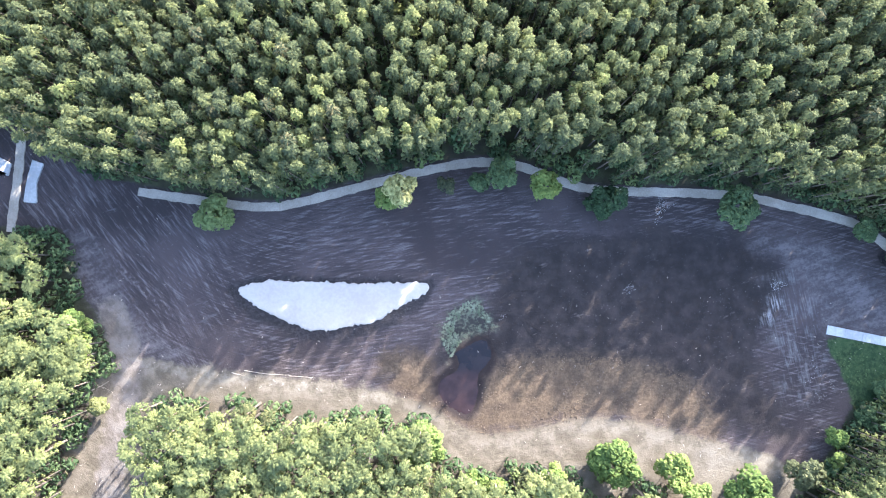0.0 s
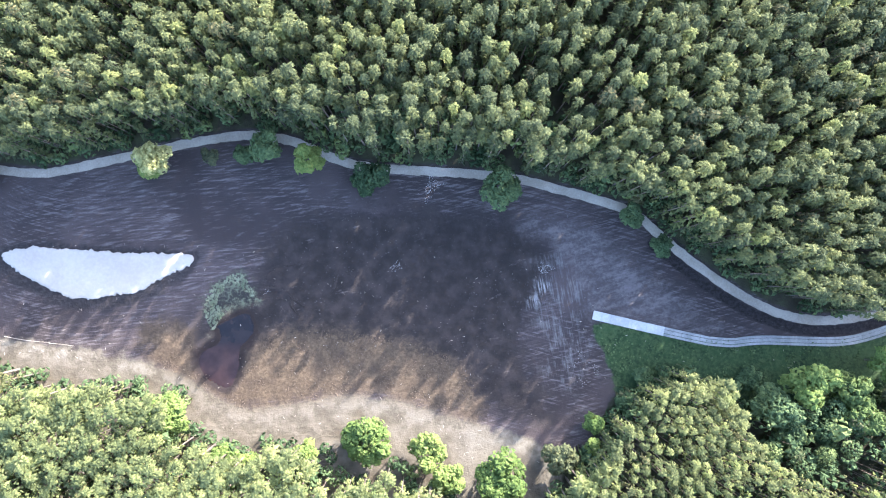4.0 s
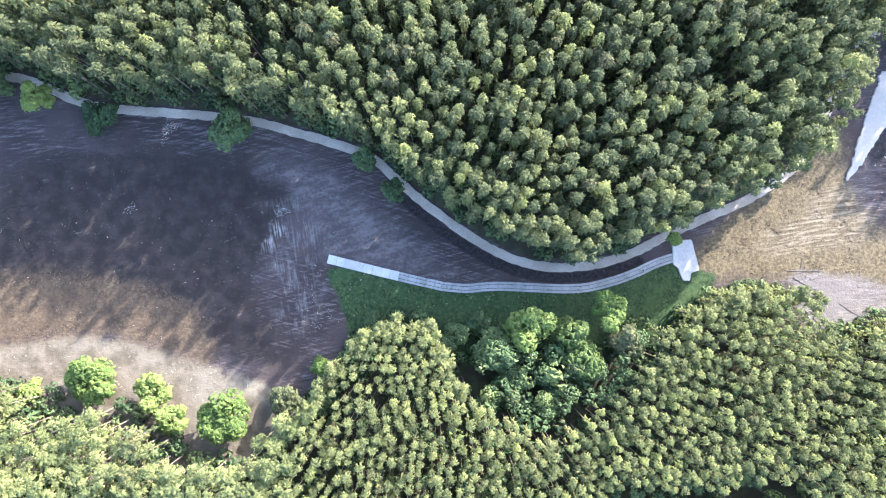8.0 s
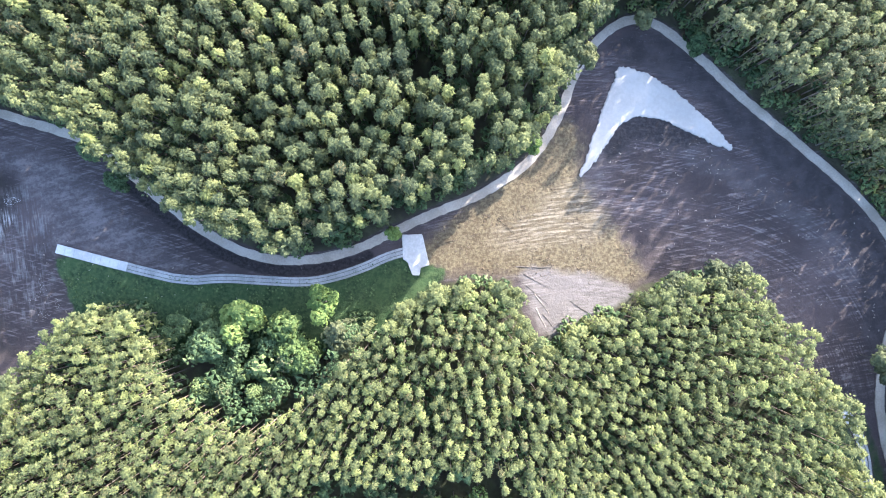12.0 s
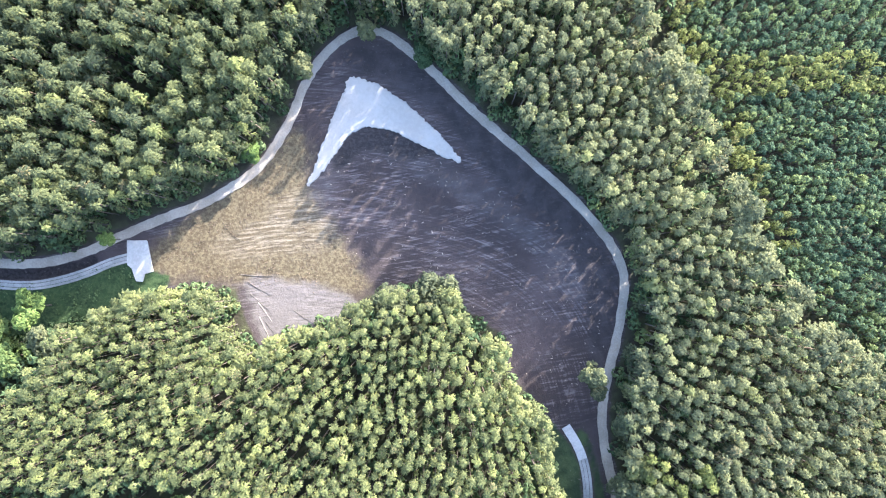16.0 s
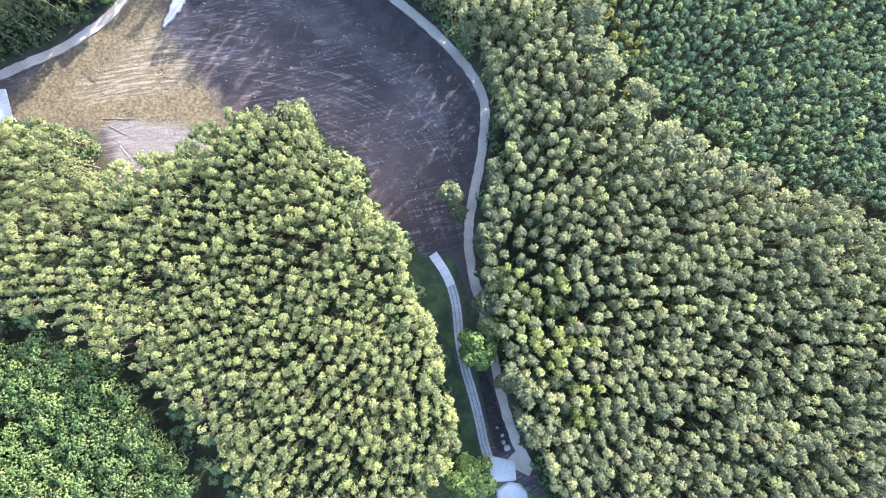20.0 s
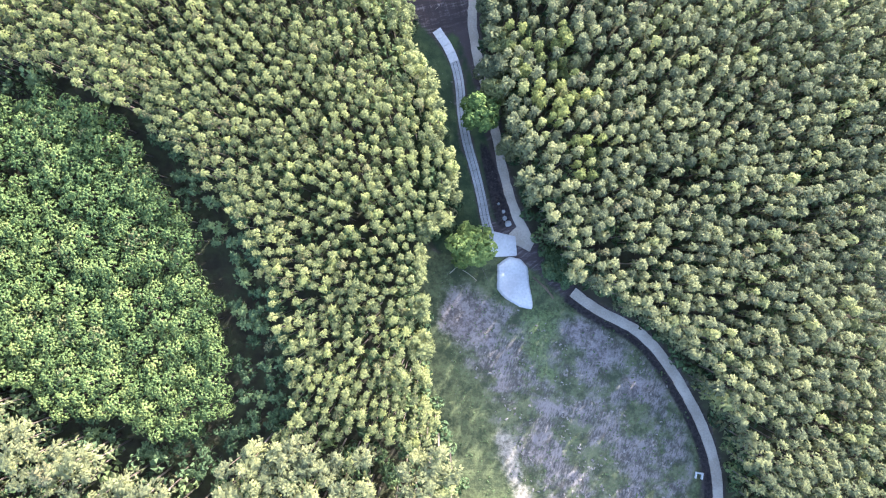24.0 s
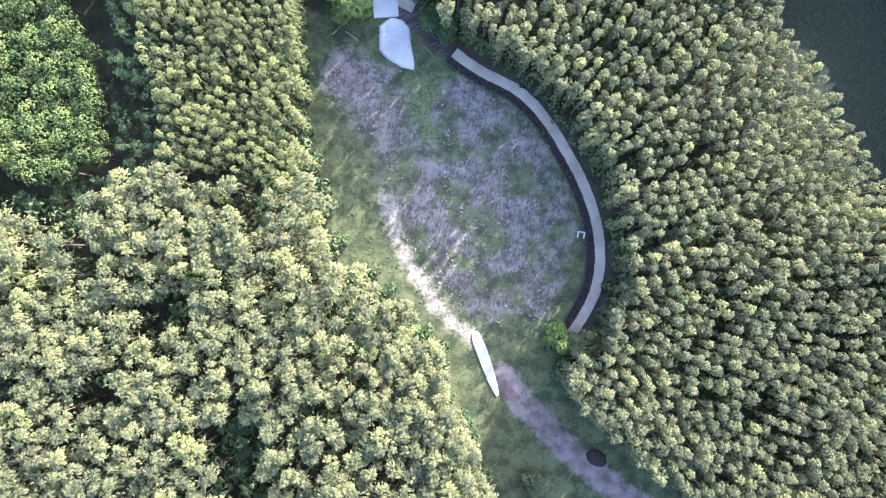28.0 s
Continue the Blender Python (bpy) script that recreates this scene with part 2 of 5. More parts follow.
EDGE_WEST = [(178.5, -13.1), (168.8, -13.6), (157.1, -16.3), (152, -23), (147.4, -21), (137.8, -26.7), (114, -27.5), (108.6, -28.8), (105.2, -23.5),
             (97.6, -21.6), (91.2, -26.1), (87, -28.4), (80.9, -39.3), (73.6, -46), (69.5, -51.4), (58.8, -51.8), (46.8, -44.7), (43.5, -42.7),
             (32.9, -45.2), (27.3, -39), (16.6, -38.8), (7, -39.6), (1.6, -37.4), (-1.5, -29.3), (-10.1, -27.7), (-18.7, -27.6), (-25.2, -28.1),
             (-31.6, -25.9), (-40.2, -25.3), (-48.8, -24.7), (-56.8, -24.1), (-60.5, -30.5), (-59.8, -40), (-62, -62), (-80, -62), (-76.3, -42.2),
             (-72.2, -33.6), (-71.2, -25.1), (-65.9, -20.9), (-67.1, -14.5), (-69.3, -9.1), (-74.2, -3.7), (-75.4, 6), (-79.2, 10.4), (-125, 12)]
OPEN = ([(-125, 34), (-88, 31), (-79, 25.5), (-72, 20.5)] + offset(PATH, 0.9) + [(273, -86), (276, -89.5)] + offset(PATH_SOUTH, 0.9)[:-2]
        + [(300.5, -155.6), (304, -162.1), (312.1, -168.3)] + EDGE_SOUTH + EDGE_WEST)
# kept narrow, so that the woods added east of it shade it
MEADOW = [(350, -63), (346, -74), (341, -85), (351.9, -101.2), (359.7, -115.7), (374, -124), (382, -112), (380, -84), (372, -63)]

PEAT = smooth([(12.8, 1.5), (21.2, 7.4), (33.3, 8.6), (51.3, 9.7), (66.9, 7.2), (74, 1.2), (72.6, -9.6), (66.4, -19.1), (76.8, -35.7), (61.3, -33.2),
               (45.9, -30.8), (37.6, -27.2), (25.6, -31.2), (11.4, -33.5), (6.6, -30.5), (-0.5, -24.6), (-1.6, -13.9), (11.5, -9.2)], True)
SAND_BANK = smooth([(-90, -12), (-72.6, -15.8), (-56, -18.3), (-41.9, -20.7), (-27.7, -22), (-9.9, -24.5), (-0.5, -28.1), (6.6, -32.8), (12.5, -33.8),
                    (26.8, -30.6), (37.5, -30.1), (48.2, -32.6), (62.4, -36.8), (76, -40.2), (80, -60), (-90, -70)], True)
BROWN_BANK = smooth([(-14, -17), (-2, -16), (-1, -24), (7, -31), (9.5, -24), (14, -18), (30, -17), (48, -20), (56, -24), (62, -37), (48, -33),
                     (37.5, -30.5), (26, -31.5), (12, -34.5), (6, -33), (-1, -28.5), (-10, -25)], True)
POND = smooth([(-0.5, -23.9), (1.3, -21.8), (4.2, -20.8), (4.6, -18.5), (3.0, -17.1), (5.9, -15.6), (9.6, -13.6), (11.6, -15.8), (11.3, -19.2), (8.8, -21.2),
               (8.8, -22.1), (8.9, -25.6), (7.1, -30.6), (3.8, -29.2), (1.3, -27.8)], True, 1)
ALGAE = smooth([(0.8, -13.5), (1.8, -9.2), (5.1, -6.8), (8.3, -5.4), (11, -8.5), (11.4, -12.2), (7.3, -14), (4.2, -15.4), (3.4, -18.4), (2.2, -17.5)], True)
GRASS = smooth([(80.9, -13.6), (89.9, -14.9), (110.2, -17.6), (134, -16.8), (145.9, -13.2), (155.4, -9.5), (160.9, -12), (165, -12.1), (160, -24),
                (128.2, -34), (104.4, -33), (90, -33), (86.6, -25.4), (85.4, -20.7)], True)
TAIL = smooth([(178.7, -11.1), (189.9, -11.3), (205.5, -13.8), (197.6, -20.2), (186.2, -27), (181.8, -18.9)], True)
BROWN_FAN = smooth([(181, 11.5), (187, 21), (191, 18), (190.8, 10.1), (194, 3), (206, -9.1), (204, -15), (180.4, -12.8), (158, -13.1), (160.5, -5)], True)
FAN = smooth([(190, 8.5), (197, 3), (198, -1), (196, -5), (190, -5.5), (175, -8), (172, -5), (180, -1), (184, 4)], True)
BASIN_SOUTH = smooth([(250, -84), (262, -84), (271, -86), (278, -93), (288, -97.5), (294, -101), (301, -109), (306, -119), (308.3, -130), (307, -140),
                      (303, -150), (304, -161), (325, -178), (345, -196), (352, -214), (296, -214), (282, -182), (272, -158), (252, -136), (241, -116), (242, -82)], True)
STRAW = smooth([(252, -88), (268, -96), (284, -97.5), (297, -104), (303, -116), (306, -128), (303, -142), (294, -150), (286, -147), (276, -139), (268, -126),
                (262, -112), (255, -104)], True)
STREAK = smooth([(265.9, -122), (269.7, -132.4), (274.7, -140.5), (280.8, -147.3), (285.5, -150.7)], False)
ROAD = smooth([(292, -158), (296, -163.5), (300.3, -167.7), (306.4, -173.3), (314, -179.5), (324, -186), (336, -200)], False)
WEEDS = smooth([(243, -35), (247, -37.5), (251, -42.5), (253, -48), (253.6, -55), (254.8, -61), (257, -67), (258.5, -73), (260, -79), (262, -84), (250, -86), (246, -70), (240, -45)], True)
VERGE = smooth([(249.5, -38), (253, -41), (255.5, -48), (256.2, -55), (257.5, -61), (259.5, -67), (261, -73), (262, -77.5), (265, -77), (262, -67), (259, -55), (256.5, -46), (253.5, -38)], True)
DIRT = smooth([(277.5, -98.7), (280.1, -96.7), (283.8, -96.8), (286.5, -98.2), (286.7, -102.2), (288.5, -106.8), (287.0, -108.0), (284.2, -105.5), (282.0, -103.0), (278.7, -101.6)], True)
DIRT_WEST = smooth([(251.2, -98.8), (252.9, -92.9), (257.6, -92.2), (263.0, -94.0), (264.4, -99.7), (262.0, -103.5), (257.2, -103.3), (253.4, -100.8)], True)
DIRT_SPOT = smooth([(289.7, -108.9), (292.8, -107.7), (296.0, -109.1), (294.6, -111.8), (290.9, -112.5)], True)
FRESH = smooth([(268.4, -95.3), (273.6, -94.5), (277.4, -96.4), (276.6, -100.1), (274.2, -105.0), (277.1, -109.6), (272.8, -108.7), (269.9, -103.6)], True)
VERGE_DARK = smooth([(258.3, -60), (260.6, -61), (263.8, -70), (266.2, -77), (263.8, -78.6), (262.2, -76), (260.6, -70)], True)
WEST_TRACK = smooth([(-68, -8), (-64, -20), (-66, -30), (-69, -45), (-70, -60)], False)
GUIDE_WEST = smooth([(-95, 32), (-78, 14), (-62, -4), (-48, -13), (-28, -17), (-5, -15), (20, -13), (50, -14), (84, -22), (135, -36)], False)
GUIDE_LOOP = smooth([(140, -16), (164, -8), (176, -6), (190, -3), (206, -4), (224, -6), (240, -13), (249, -28), (253, -45), (258, -70)], False)
DITCH_SOUTH = offset(PATH_SOUTH, -1.9)
DITCH_BEND = offset(smooth([(96.4, 4.6), (103.7, -1.1), (109.8, -5.1), (115.9, -8.8), (121.9, -11.2), (127.9, -12.4), (133.9, -12.3), (139.9, -11.2), (147, -8.6)], False), -2.2)
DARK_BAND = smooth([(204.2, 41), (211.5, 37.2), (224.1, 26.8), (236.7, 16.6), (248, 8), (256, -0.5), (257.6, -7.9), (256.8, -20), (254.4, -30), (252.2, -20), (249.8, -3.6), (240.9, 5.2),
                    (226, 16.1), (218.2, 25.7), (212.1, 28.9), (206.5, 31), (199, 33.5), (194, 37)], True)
DUST_LINE = smooth([(194, 8), (197.5, 15), (201, 18.5), (206, 18.8), (213, 16), (222, 11), (233, 6), (243, -1), (250, -9)], False)
SMEAR = smooth([(71.5, -1.1), (76.5, 0.1), (81.3, -7), (80.8, -16.5), (80, -26), (74.1, -29), (72.7, -16.2), (70.5, -10.3)], True)
BLOT = smooth([(67.9, -12.1), (69.3, -9.5), (71.5, -5.9), (72.9, -6.5), (71.5, -8.9), (69.1, -12.5)], True)
CHURN = smooth([(-45, -2.6), (-43, -6.5), (-37.5, -10), (-32, -12.8), (-26, -14.6), (-18.5, -13.8), (-12, -12.8), (-7, -9.8), (-1.8, -6.6), (0.6, -2.6), (-1.3, -1.2), (-15, -1.0), (-34, -0.4), (-41, -1.2)], True)
CHURN_HORN = smooth([(195.5, 12), (197.5, 18), (200, 22), (204, 23), (208, 22.5), (214, 19.8), (219, 17.2), (213, 15.5), (206, 17), (201.5, 17), (199, 13)], True)
RILLS = ([(12.7, -8.6), (16.3, -8.6), (18.4, -10.0), (19.0, -12.5), (20.8, -14.3)], [(18.4, -10.0), (20.2, -11.5), (22.0, -12.5)],
         [(27.9, -8.6), (28.6, -6.4), (28.8, -4.2), (30.6, -5.0), (32.1, -6.0)], [(12.7, -7.9), (13.8, -5.1), (16.3, -4.0), (19.1, -4.0), (22.4, -2.9)])
PALE_WEST = smooth([(-80, 8), (-72, 9), (-67, -2), (-60, -13), (-50, -18), (-64, -19), (-72, -8)], True)
PALE_FLAT = smooth([(66.6, 8), (71.4, 7.6), (82.2, 6), (85.8, 3), (93.6, -3), (107.4, -12.8), (112, -16), (99, -14.5), (84.2, -11.1), (81.7, -14.1), (79.3, -5), (76, 1.5), (66.6, 4.8)], True)


# ---- mesh helpers ----
def mesh_from(name, verts, faces, mat, flat=True):
    me = bpy.data.meshes.new(name)
    me.from_pydata(verts, [], faces)
    me.materials.append(mat)
    me.validate()
    if not flat:
        me.polygons.foreach_set("use_smooth", [True] * len(me.polygons))
    return me


def triangles(name, verts, tris, mat, tone=None, soft=False):
    """A mesh from numpy arrays, with a tone at each vertex."""
    me = bpy.data.meshes.new(name)
    me.vertices.add(len(verts))
    me.vertices.foreach_set("co", verts.astype(np.float32).ravel())
    me.loops.add(tris.size)
    me.loops.foreach_set("vertex_index", tris.astype(np.int32).ravel())
    me.polygons.add(len(tris))
    me.polygons.foreach_set("loop_start", np.arange(0, tris.size, 3, dtype=np.int32))
    me.polygons.foreach_set("use_smooth", np.full(len(tris), soft, bool))
    if tone is not None:
        me.attributes.new("tone", "FLOAT", "POINT").data.foreach_set("value", tone.astype(np.float32))
    me.materials.append(mat)
    me.update(calc_edges=True)
    return me


def part(name, me, parent, label=""):
    ob = new(name, me)
    ob.parent = parent
    return tagged(ob, label)


def ribbon(name, line, width, top, bottom, mat, step=1.0, ragged=0.0, seed=1):
    """A strip with thickness along a line on the ground."""
    rnd = random.Random(seed)
    q, way = resample(line, step)
    verts, faces = [], []
    for (x, y), (wx, wy) in zip(q, way):
        l, r = width / 2 + rnd.uniform(-ragged, ragged), width / 2 + rnd.uniform(-ragged, ragged)
        a, b = (x - wy * l, y + wx * l), (x + wy * r, y - wx * r)
        verts += [(*a, bottom), (*a, top - 0.02), (x, y, top), (*b, top - 0.02), (*b, bottom)]
    for k in range(len(q) - 1):
        i = 5 * k
        faces += [(i + j, i + j + 1, i + j + 6, i + j + 5) for j in range(4)]
    return mesh_from(name, verts, faces, mat)


def sheet(name, outline, top, bottom, mat, ragged=0.0, step=0.5, seed=1, rise=0.0):
    """A flat heap with an uneven edge: a skirt, a lip and a raised middle."""
    rnd = random.Random(seed)
    q, way = resample(list(outline) + [outline[0]], step)
    q, way = q[:-1], way[:-1]
    turn = sum(a[0] * b[1] - b[0] * a[1] for a, b in zip(q, np.roll(q, -1, 0)))
    side = -1 if turn > 0 else 1
    bm = bmesh.new()
    rings = [[], [], []]
    for (x, y), (wx, wy) in zip(q, way):
        r = ragged * (rnd.uniform(-0.35, 0.35) + 1.5 * noise.noise(Vector((x * 0.5, y * 0.5, seed))) + 1.3 * noise.noise(Vector((x * 1.7, y * 1.7, seed + 5))))
        ox, oy = -wy * side, wx * side
        for ring, away, z in zip(rings, (r + 0.12, r, r - 0.35), (bottom, top, top + rise)):
            ring.append(bm.verts.new((x + ox * away, y + oy * away, z)))
    n = len(q)
    for a, b in zip(rings, rings[1:]):
        for k in range(n):
            bm.faces.new((a[k], a[(k + 1) % n], b[(k + 1) % n], b[k]))
    cap = bm.faces.new(rings[2])
    bmesh.ops.triangulate(bm, faces=[cap])
    bmesh.ops.recalc_face_normals(bm, faces=bm.faces)
    me = bpy.data.meshes.new(name)
    bm.to_mesh(me)
    bm.free()
    me.materials.append(mat)
    return me


# ---- the ground ----
def lines(lo, hi, step, far):
    core = np.arange(lo, hi + step, step)
    out = [step * 1.6**k for k in range(1, 40)]
    reach = [d for d in np.cumsum(out) if d < far]
    return np.concatenate([lo - np.array(reach[::-1]), core, core[-1] + np.array(reach)])


def ground_mesh():
    xs, ys = lines(-108, 372, 1.0, 2600), lines(-206, 62, 1.0, 2600)
    gx, gy = np.meshgrid(xs, ys)
    px, py = gx.ravel(), gy.ravel()
    zones = {
        "open": depth_in(px, py, OPEN), "peat": depth_in(px, py, PEAT), "sand": depth_in(px, py, SAND_BANK), "brown": depth_in(px, py, BROWN_BANK),
        "pond": depth_in(px, py, POND), "algae": depth_in(px, py, ALGAE), "grass": depth_in(px, py, GRASS), "tail": depth_in(px, py, TAIL),
        "fan_soil": depth_in(px, py, BROWN_FAN), "fan": depth_in(px, py, FAN), "basin": depth_in(px, py, BASIN_SOUTH), "straw": depth_in(px, py, STRAW),
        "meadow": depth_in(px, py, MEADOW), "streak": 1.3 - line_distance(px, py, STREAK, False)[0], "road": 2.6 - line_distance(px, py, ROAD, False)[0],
        "dirt": np.maximum.reduce([depth_in(px, py, a) for a in (DIRT, DIRT_WEST, DIRT_SPOT)]), "fresh": depth_in(px, py, FRESH),
        "track": 3.0 - line_distance(px, py, WEST_TRACK, False)[0],
        "churn": np.maximum(depth_in(px, py, CHURN), depth_in(px, py, CHURN_HORN)),
        "ditch": np.maximum.reduce([depth_in(px, py, VERGE_DARK), 0.85 - line_distance(px, py, DITCH_SOUTH, False)[0], 1.2 - line_distance(px, py, DITCH_BEND, False)[0]]),
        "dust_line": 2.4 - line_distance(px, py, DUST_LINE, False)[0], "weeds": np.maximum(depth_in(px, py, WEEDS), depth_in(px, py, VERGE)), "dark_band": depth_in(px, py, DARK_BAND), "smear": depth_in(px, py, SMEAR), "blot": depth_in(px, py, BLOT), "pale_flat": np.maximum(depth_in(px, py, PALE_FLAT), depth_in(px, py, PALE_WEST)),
    }
    west, west_run = line_distance(px, py, GUIDE_WEST, False)
    loop, loop_run = line_distance(px, py, GUIDE_LOOP, False)
    zones["across"] = np.where(px < 130, west, loop)
    zones["along"] = np.where(px < 130, west_run, loop_run)
    near = (np.abs(px - 130) < 260) & (np.abs(py + 70) < 150)
    wave = np.zeros(len(px))
    for k in np.nonzero(near & (zones["open"] > -3))[0]:
        wave[k] = noise.fractal(Vector((px[k] * 0.35, py[k] * 0.35, 3.0)), 1.0, 2.0, 3)
    rough = 0.10 + 0.16 * np.clip(zones["brown"] / 2, 0, 1)
    z = -0.2 + np.clip(wave, -1, 1) * rough
    z -= 0.9 * np.clip(zones["pond"] / 1.5 + 0.2, 0, 1) + 0.45 * np.clip(zones["ditch"] / 0.6, 0, 1)
    verts = np.stack([px, py, z], 1)
    w, h = len(xs), len(ys)
    i = (np.arange(h - 1)[:, None] * w + np.arange(w - 1)[None, :]).ravel()
    quads = np.stack([i, i + 1, i + w + 1, i + w], 1)
    me = bpy.data.meshes.new("ground")
    me.vertices.add(len(verts))
    me.vertices.foreach_set("co", verts.astype(np.float32).ravel())
    me.loops.add(quads.size)
    me.loops.foreach_set("vertex_index", quads.astype(np.int32).ravel())
    me.polygons.add(len(quads))
    me.polygons.foreach_set("loop_start", np.arange(0, quads.size, 4, dtype=np.int32))
    me.polygons.foreach_set("use_smooth", np.ones(len(quads), bool))
    for name, values in zones.items():
        limit = 400 if name in ("across", "along") else 12
        me.attributes.new(name, "FLOAT", "POINT").data.foreach_set("value", np.clip(values, -limit, limit).astype(np.float32))
    me.update(calc_edges=True)
    return me


def ground_material():
    m, b = material("disturbed_ground", 0.95)
    p = place(m)
    wide, mid, fine = grain(m, p, 0.045, 3), grain(m, p, 0.3, 5, 0.6), grain(m, p, 1.6, 5, 0.7)
    dust = grain(m, stretched(m, p, 20, 0.5, 1.6), 0.35, 5, 0.65)
    join = m.node_tree.nodes.new("ShaderNodeCombineXYZ")
    link(m, calc(m, "MULTIPLY", attribute(m, "across"), 2.3), join.inputs[0])
    link(m, calc(m, "MULTIPLY", attribute(m, "along"), 0.07), join.inputs[1])
    tracks = grain(m, join.outputs[0], 1.0, 4, 0.7)
    scratch = grain(m, stretched(m, p, 14, 0.22, 1.9), 1.0, 5, 0.75)
    cross = grain(m, stretched(m, p, -57, 0.16, 1.3), 1.0, 5, 0.75)
    spot = m.node_tree.nodes.new("ShaderNodeSeparateXYZ")
    link(m, p, spot.inputs[0])
    pick = grade(m, calc(m, "ADD", spot.outputs[0], calc(m, "MULTIPLY", mid, 24.0)), -38, -22)
    loose = calc(m, "ADD", calc(m, "MULTIPLY", scratch, pick), calc(m, "MULTIPLY", cross, calc(m, "SUBTRACT", 1.0, pick)))
    tracks = calc(m, "ADD", calc(m, "MULTIPLY", tracks, 0.42), calc(m, "MULTIPLY", loose, 0.58))
    even = grade(m, grain(m, p, 0.06, 3), 0.36, 0.52)
    tracks = calc(m, "ADD", calc(m, "MULTIPLY", tracks, even), calc(m, "MULTIPLY", calc(m, "SUBTRACT", 1.0, even), 0.5))

    def mask(name, ragged=2.5, soft=0.5, shift=0.0):
        d = calc(m, "ADD", attribute(m, name), calc(m, "MULTIPLY", calc(m, "SUBTRACT", mid, 0.5), ragged * 2))
        d = calc(m, "ADD", d, calc(m, "MULTIPLY", calc(m, "SUBTRACT", fine, 0.5), ragged * 0.7))
        return grade(m, d, shift - soft, shift + soft)

    def two(f, lo, hi, dark, light):
        return blend(m, grade(m, f, lo, hi), dark, light)

    # forest floor, and the graded soil of the clearings with tyre tracks and dusty smears
    floor = two(mid, 0.35, 0.65, (0.028, 0.024, 0.016), (0.042, 0.047, 0.022))
    soil = two(wide, 0.4, 0.62, (0.0298, 0.0229, 0.0224), (0.0515, 0.0398, 0.0388))
    soil = blend(m, grade(m, mid, 0.5, 0.75, 0, 0.45), soil, (0.0342, 0.02897, 0.02724))
    soil = blend(m, grade(m, tracks, 0.505, 0.6, 0, 0.7), soil, (0.12, 0.102, 0.101))
    soil = blend(m, grade(m, tracks, 0.495, 0.4, 0, 0.75), soil, (0.02565, 0.02168, 0.02075))
    soil = blend(m, grade(m, dust, 0.6, 0.74, 0, 0.35), soil, (0.1314, 0.1239, 0.1236))
    colour = blend(m, mask("open", 1.2, 0.4, -0.6), floor, soil)
    peat = two(mid, 0.35, 0.75, (0.0146, 0.0116, 0.011), (0.0325, 0.0256, 0.0232))
    peat = blend(m, grade(m, dust, 0.64, 0.74, 0, 0.35), peat, (0.173, 0.146, 0.13))
    colour = blend(m, mask("peat", 7.0, 3.2), colour, peat)
    flat = two(calc(m, "ADD", calc(m, "MULTIPLY", dust, 0.6), calc(m, "MULTIPLY", fine, 0.4)), 0.42, 0.6, (0.05, 0.0425, 0.042), (0.122, 0.106, 0.105))
    colour = blend(m, calc(m, "MULTIPLY", mask("pale_flat", 3.4, 2.4), 0.65), colour, flat)
    colour = blend(m, calc(m, "MULTIPLY", mask("dust_line", 3.0, 2.2), 0.18), colour, two(dust, 0.4, 0.65, (0.075, 0.068, 0.068), (0.15, 0.138, 0.138)))
    scrape = grain(m, stretched(m, p, 12, 2.6, 0.2), 1.0, 5, 0.75)
    colour = blend(m, calc(m, "MULTIPLY", mask("smear", 5.0, 3.0), grade(m, calc(m, "ADD", calc(m, "MULTIPLY", scrape, 0.6), calc(m, "MULTIPLY", mid, 0.4)), 0.47, 0.64, 0.0, 0.6)), colour, (0.145, 0.137, 0.136))
    colour = blend(m, calc(m, "MULTIPLY", mask("blot", 4.5, 1.2), grade(m, scrape, 0.45, 0.6, 0, 0.8)), colour, (0.23, 0.218, 0.214))
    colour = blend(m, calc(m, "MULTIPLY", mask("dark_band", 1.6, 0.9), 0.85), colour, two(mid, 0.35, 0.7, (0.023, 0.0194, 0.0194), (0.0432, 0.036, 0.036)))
    colour = blend(m, calc(m, "MULTIPLY", mask("churn", 1.8, 0.8), 0.85), colour, two(fine, 0.4, 0.66, (0.0125, 0.0108, 0.011), (0.031, 0.0268, 0.027)))
    sand = two(mid, 0.35, 0.68, (0.072, 0.059, 0.042), (0.122, 0.104, 0.079))
    sand = blend(m, grade(m, wide, 0.5, 0.64, 0, 0.45), sand, (0.165, 0.146, 0.117))
    sand = blend(m, grade(m, tracks, 0.42, 0.33, 0, 0.5), sand, (0.056, 0.0414, 0.0276))
    rim = calc(m, "MULTIPLY", grade(m, attribute(m, "sand"), 0.0, 1.0), grade(m, attribute(m, "sand"), 4.5, 1.5))
    sand = blend(m, calc(m, "MULTIPLY", rim, grade(m, calc(m, "ADD", calc(m, "MULTIPLY", mid, 0.6), calc(m, "MULTIPLY", fine, 0.4)), 0.42, 0.6, 0, 0.6)), sand, (0.168, 0.151, 0.12))
    colour = blend(m, mask("sand", 2.2, 0.8), colour, sand)
    brown = two(fine, 0.34, 0.7, (0.046, 0.032, 0.02), (0.098, 0.07, 0.043))
    brown = blend(m, grade(m, mid, 0.45, 0.7, 0, 0.6), brown, (0.034, 0.0235, 0.0162))
    colour = blend(m, calc(m, "MULTIPLY", mask("brown", 4.0, 2.4), 0.85), colour, brown)
    colour = blend(m, mask("fan_soil", 3.2, 2.0), colour, two(fine, 0.36, 0.66, (0.048, 0.036, 0.0205), (0.104, 0.085, 0.05)))
    rays = two(tracks, 0.46, 0.58, (0.062, 0.048, 0.03), (0.2, 0.173, 0.132))
